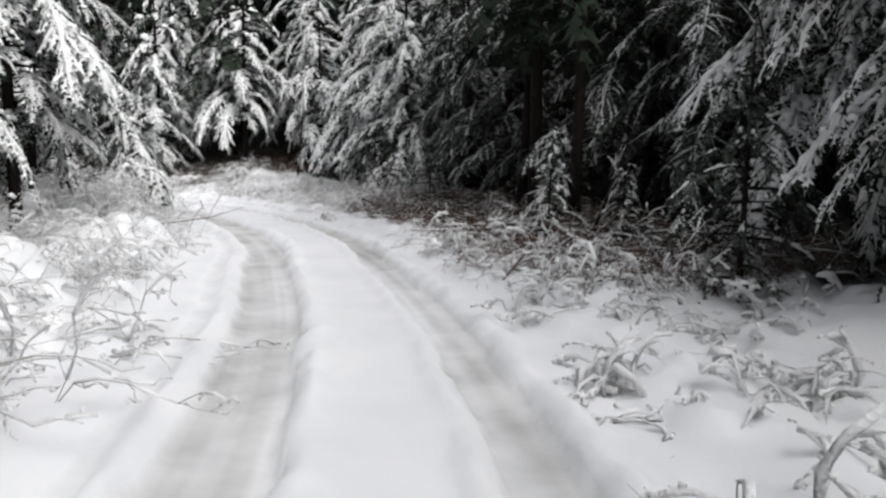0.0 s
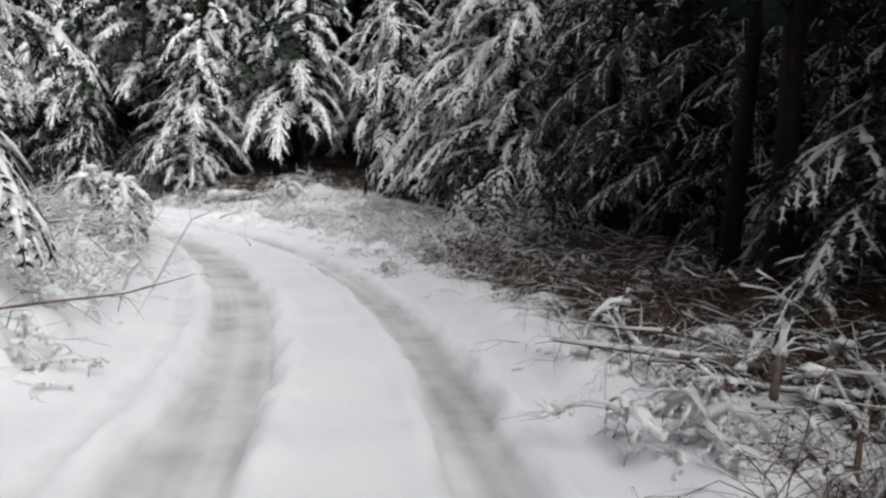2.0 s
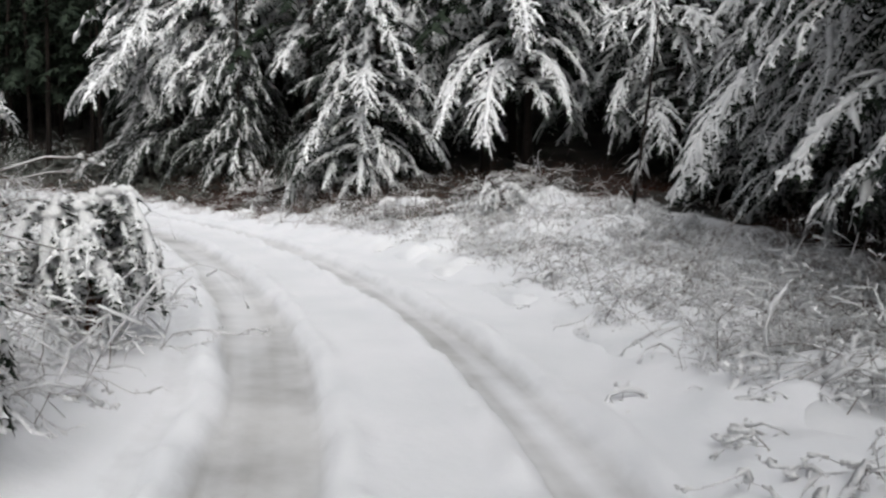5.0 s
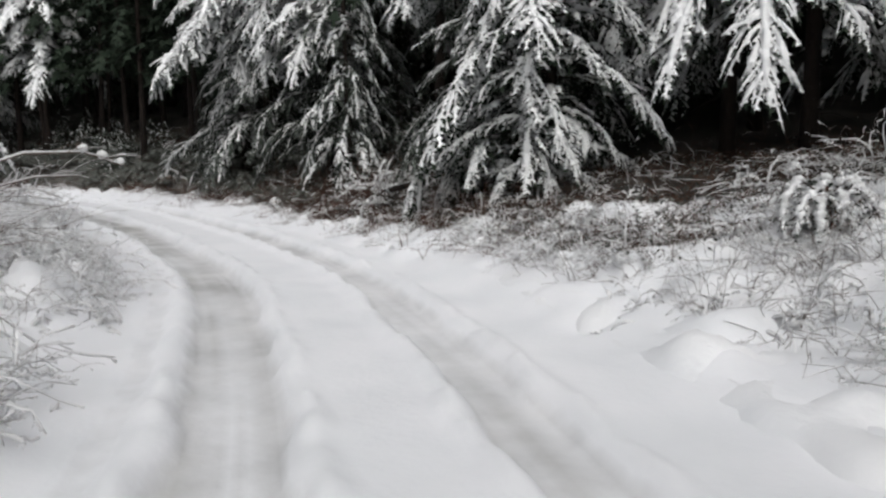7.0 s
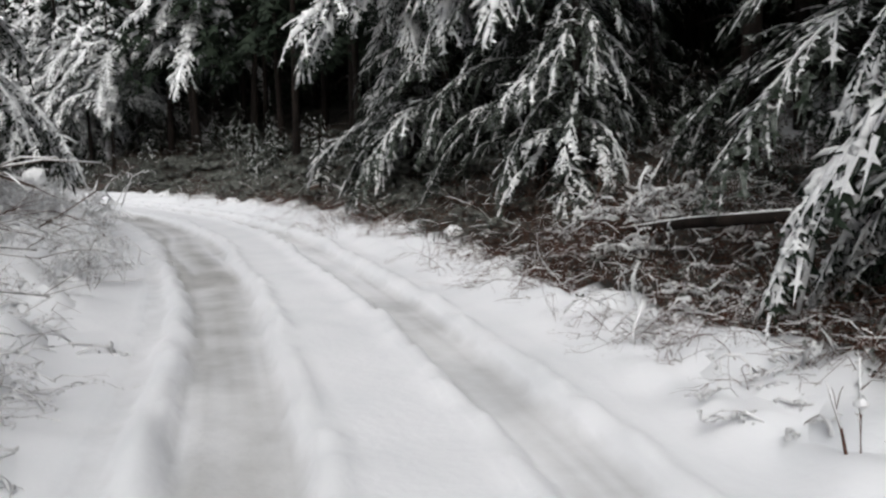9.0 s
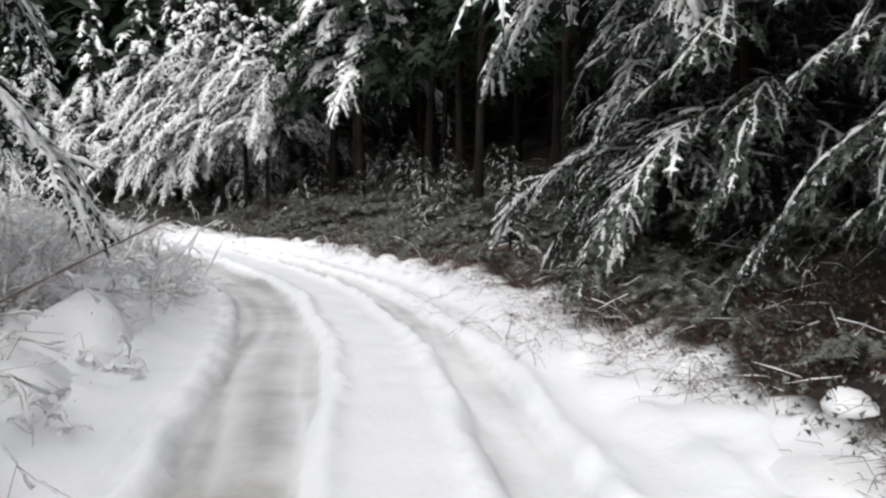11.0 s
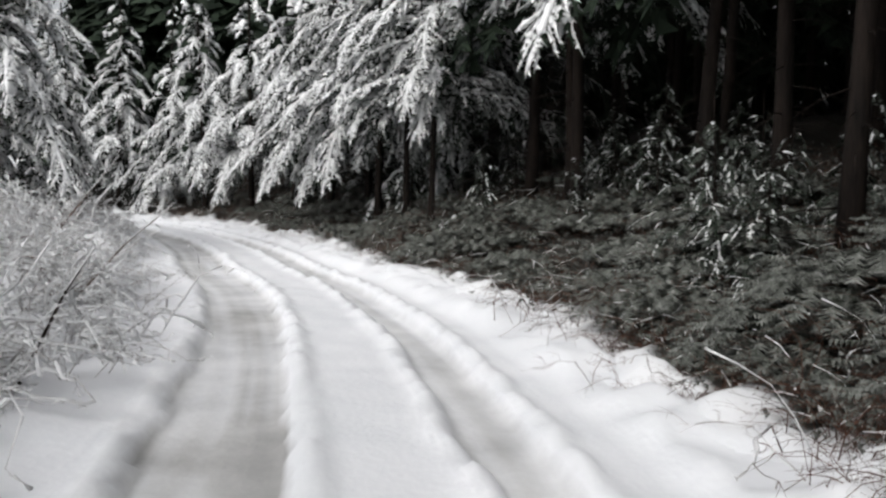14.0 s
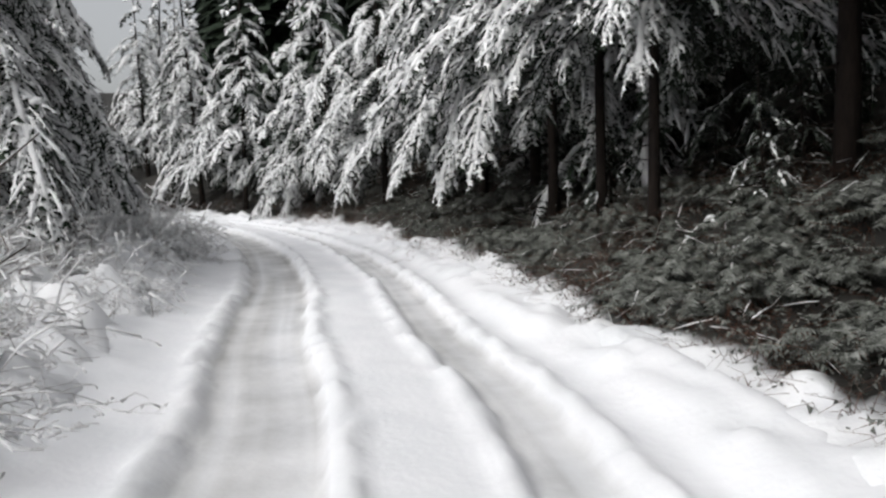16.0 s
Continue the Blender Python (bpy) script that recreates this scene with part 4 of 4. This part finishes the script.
branch_thing("leaning_stem", [(6.6, 13.6, 0.1), (7.0, 13.8, 1.2), (7.5, 14.0, 2.6)], 0.035, 6, 0.6, 0.4, "slender bare stem leaning out of the forest", "sapling", seed=9)
branch_thing("dead_branch", [(5.2, 14.2, 0.35), (6.0, 13.5, 0.42), (6.9, 12.7, 0.3)], 0.04, 9, 0.5, 0.9, "fallen dead branch with snow in the brush", "branch", GREY_TWIG, 10)
branch_thing("dead_branch", [(6.0, 12.6, 0.55), (6.5, 12.0, 0.35), (6.9, 11.3, 0.15)], 0.04, 7, 0.5, 0.9, "fallen dead branch with snow in the brush", "branch", GREY_TWIG, 11)
branch_thing("bare_branch", [(-0.9, 12.6, 0.3), (-0.2, 12.9, 0.42), (0.35, 13.2, 0.5), (0.7, 13.5, 0.62)], 0.014, 9, 0.3, 0.0, "thin bare branch reaching over the snow", "branch", GREY_TWIG, 12)
branch_thing("bare_branch", [(-22.6, 28.6, 0.35), (-23.1, 29.4, 0.7), (-23.9, 30.2, 1.05), (-24.4, 30.8, 1.3)], 0.014, 12, 0.45, 0.0, "thin bare branch reaching over the snow", "branch", GREY_TWIG, 13)
branch_thing("bare_branch", [(-21.0, 28.3, 0.3), (-21.8, 28.9, 0.5), (-22.6, 29.6, 0.7)], 0.012, 12, 0.45, 0.3, "thin bare branch reaching over the snow", "branch", GREY_TWIG, 14)
branch_thing("snowy_branch", [(-16.2, 24.6, 0.5), (-15.9, 25.6, 1.15), (-15.6, 26.6, 1.5), (-15.42, 27.25, 1.5), (-15.3, 27.68, 1.33)], 0.022, 14, 0.5, 1.4, "bare branch bent under a thick line of snow", "branch", GREY_TWIG, 15, balls=3)
branch_thing("snowy_branch", [(-16.4, 24.8, 0.4), (-16.1, 25.8, 0.95), (-15.8, 26.8, 1.2), (-15.7, 27.3, 1.2)], 0.018, 10, 0.5, 1.4, "bare branch bent under a thick line of snow", "branch", GREY_TWIG, 16)
branch_thing("bare_branch", [(-32.2, 31.2, 0.15), (-32.7, 31.35, 0.7), (-32.9, 31.5, 1.0)], 0.015, 3, 0.3, 0.2, "short dark stick standing at the track's edge", "branch", BARK, 17)
branch_thing("bare_branch", [(-35.6, 30.6, 0.2), (-36.4, 31.0, 0.8), (-37.3, 31.4, 1.25)], 0.014, 6, 0.3, 0.4, "bare stem leaning towards the track", "branch", GREY_TWIG, 18)
branch_thing("bare_branch", [(-38.0, 29.4, 0.3), (-38.8, 29.9, 1.2), (-39.8, 30.2, 1.9)], 0.02, 10, 0.5, 0.6, "bare stem leaning towards the track", "branch", GREY_TWIG, 19)
branch_thing("bare_branch", [(-12.74, 30.29, 0.0), (-12.8, 30.29, 0.25), (-12.87, 30.28, 0.45)], 0.011, 2, 0.12, 0.5, "short bare stick poking out of the snow bank", "branch", TWIG, 50)
branch_thing("bare_branch", [(-12.76, 30.4, 0.0), (-12.77, 30.39, 0.3), (-12.78, 30.38, 0.55)], 0.009, 2, 0.12, 0.5, "short bare stick with a knob of snow on top", "branch", TWIG, 51, balls=1)
heap = random.Random(31)
for k in range(22):
    s0, a = heap.uniform(24.5, 29.5), heap.uniform(-0.9, 0.9)
    c = Vector((*place(s0, heap.uniform(2.1, 3.6)), 0))
    along = Vector((*place(s0 + 1, 0), 0)) - Vector((*place(s0, 0), 0))
    d = (Matrix.Rotation(a, 3, "Z") @ along).normalized() * heap.uniform(0.5, 1.1)
    z0, lift = height(c.x, c.y) + heap.uniform(0.02, 0.3), heap.uniform(-0.14, 0.16)
    branch_thing("brush_limb", [c - d + Vector((0, 0, z0 - lift)), c - d * 0.3 + Vector((0, 0, z0 + heap.uniform(0, 0.1))), c + d * 0.4 + Vector((0, 0, z0 + 0.4 * lift)), c + d + Vector((0, 0, z0 + lift))],
                 heap.uniform(0.014, 0.028), 7, 0.4, heap.uniform(1.6, 2.6), "cut limb in a brush heap under thick snow", "branch", GREY_TWIG, 200 + k, 6)
for k in range(24):
    snow_lump(*place(heap.uniform(22.5, 29.5), heap.uniform(1.9, 3.6)), heap.uniform(0.1, 0.24), 300 + k)
plant(SMALL[0], 6.0, 12.9, 0.8)
plant(SMALL[0], 7.1, 11.9, 0.6)
for x, y, k in ((-3.9, 17.5, 0.8), (-4.6, 17.9, 0.9), (-4.9, 18.9, 0.8), (-3.4, 16.8, 0.75), (-4.3, 16.9, 0.9)):
    plant_bush(SNOWY_BUSH[int(k * 20) % 3], x, y, k)
rng = random.Random(23)
for k in range(34):
    s0 = rng.uniform(31.5, 38) if k < 22 else rng.uniform(44, 58)
    u0 = rng.uniform(-4.6, -3.3)
    a, b = place(s0, u0), place(s0 + rng.uniform(0.2, 1.9), rng.uniform(-2.6, -2.0))
    g = height(*a)
    top = rng.uniform(0.45, 0.85) if k < 22 else rng.uniform(0.35, 0.7)
    mids = [(a[0] + (b[0] - a[0]) * t + rng.uniform(-0.08, 0.08), a[1] + (b[1] - a[1]) * t + rng.uniform(-0.08, 0.08), g - 0.05 + top * math.sin(2.5 * t) + (0.12 + rng.uniform(-0.12, 0.12)) * t) for t in (0, 0.25, 0.5, 0.75, 1.0)]
    if k < 27:
        branch_thing("snowy_branch", mids, 0.011, 10, 0.55, 1.35, "long bush branch sweeping over the bank under a line of snow", "branch", GREY_TWIG, 60 + k, 5)
    else:
        branch_thing("bare_branch", mids, 0.009, 9, 0.45, 0.0, "thin bare branch reaching over the snow", "branch", TWIG, 60 + k, 5)
capped_shrub(-47.7, 28.0, 0.7, 0.35, 5, "low dark tuft half buried in snow", False)
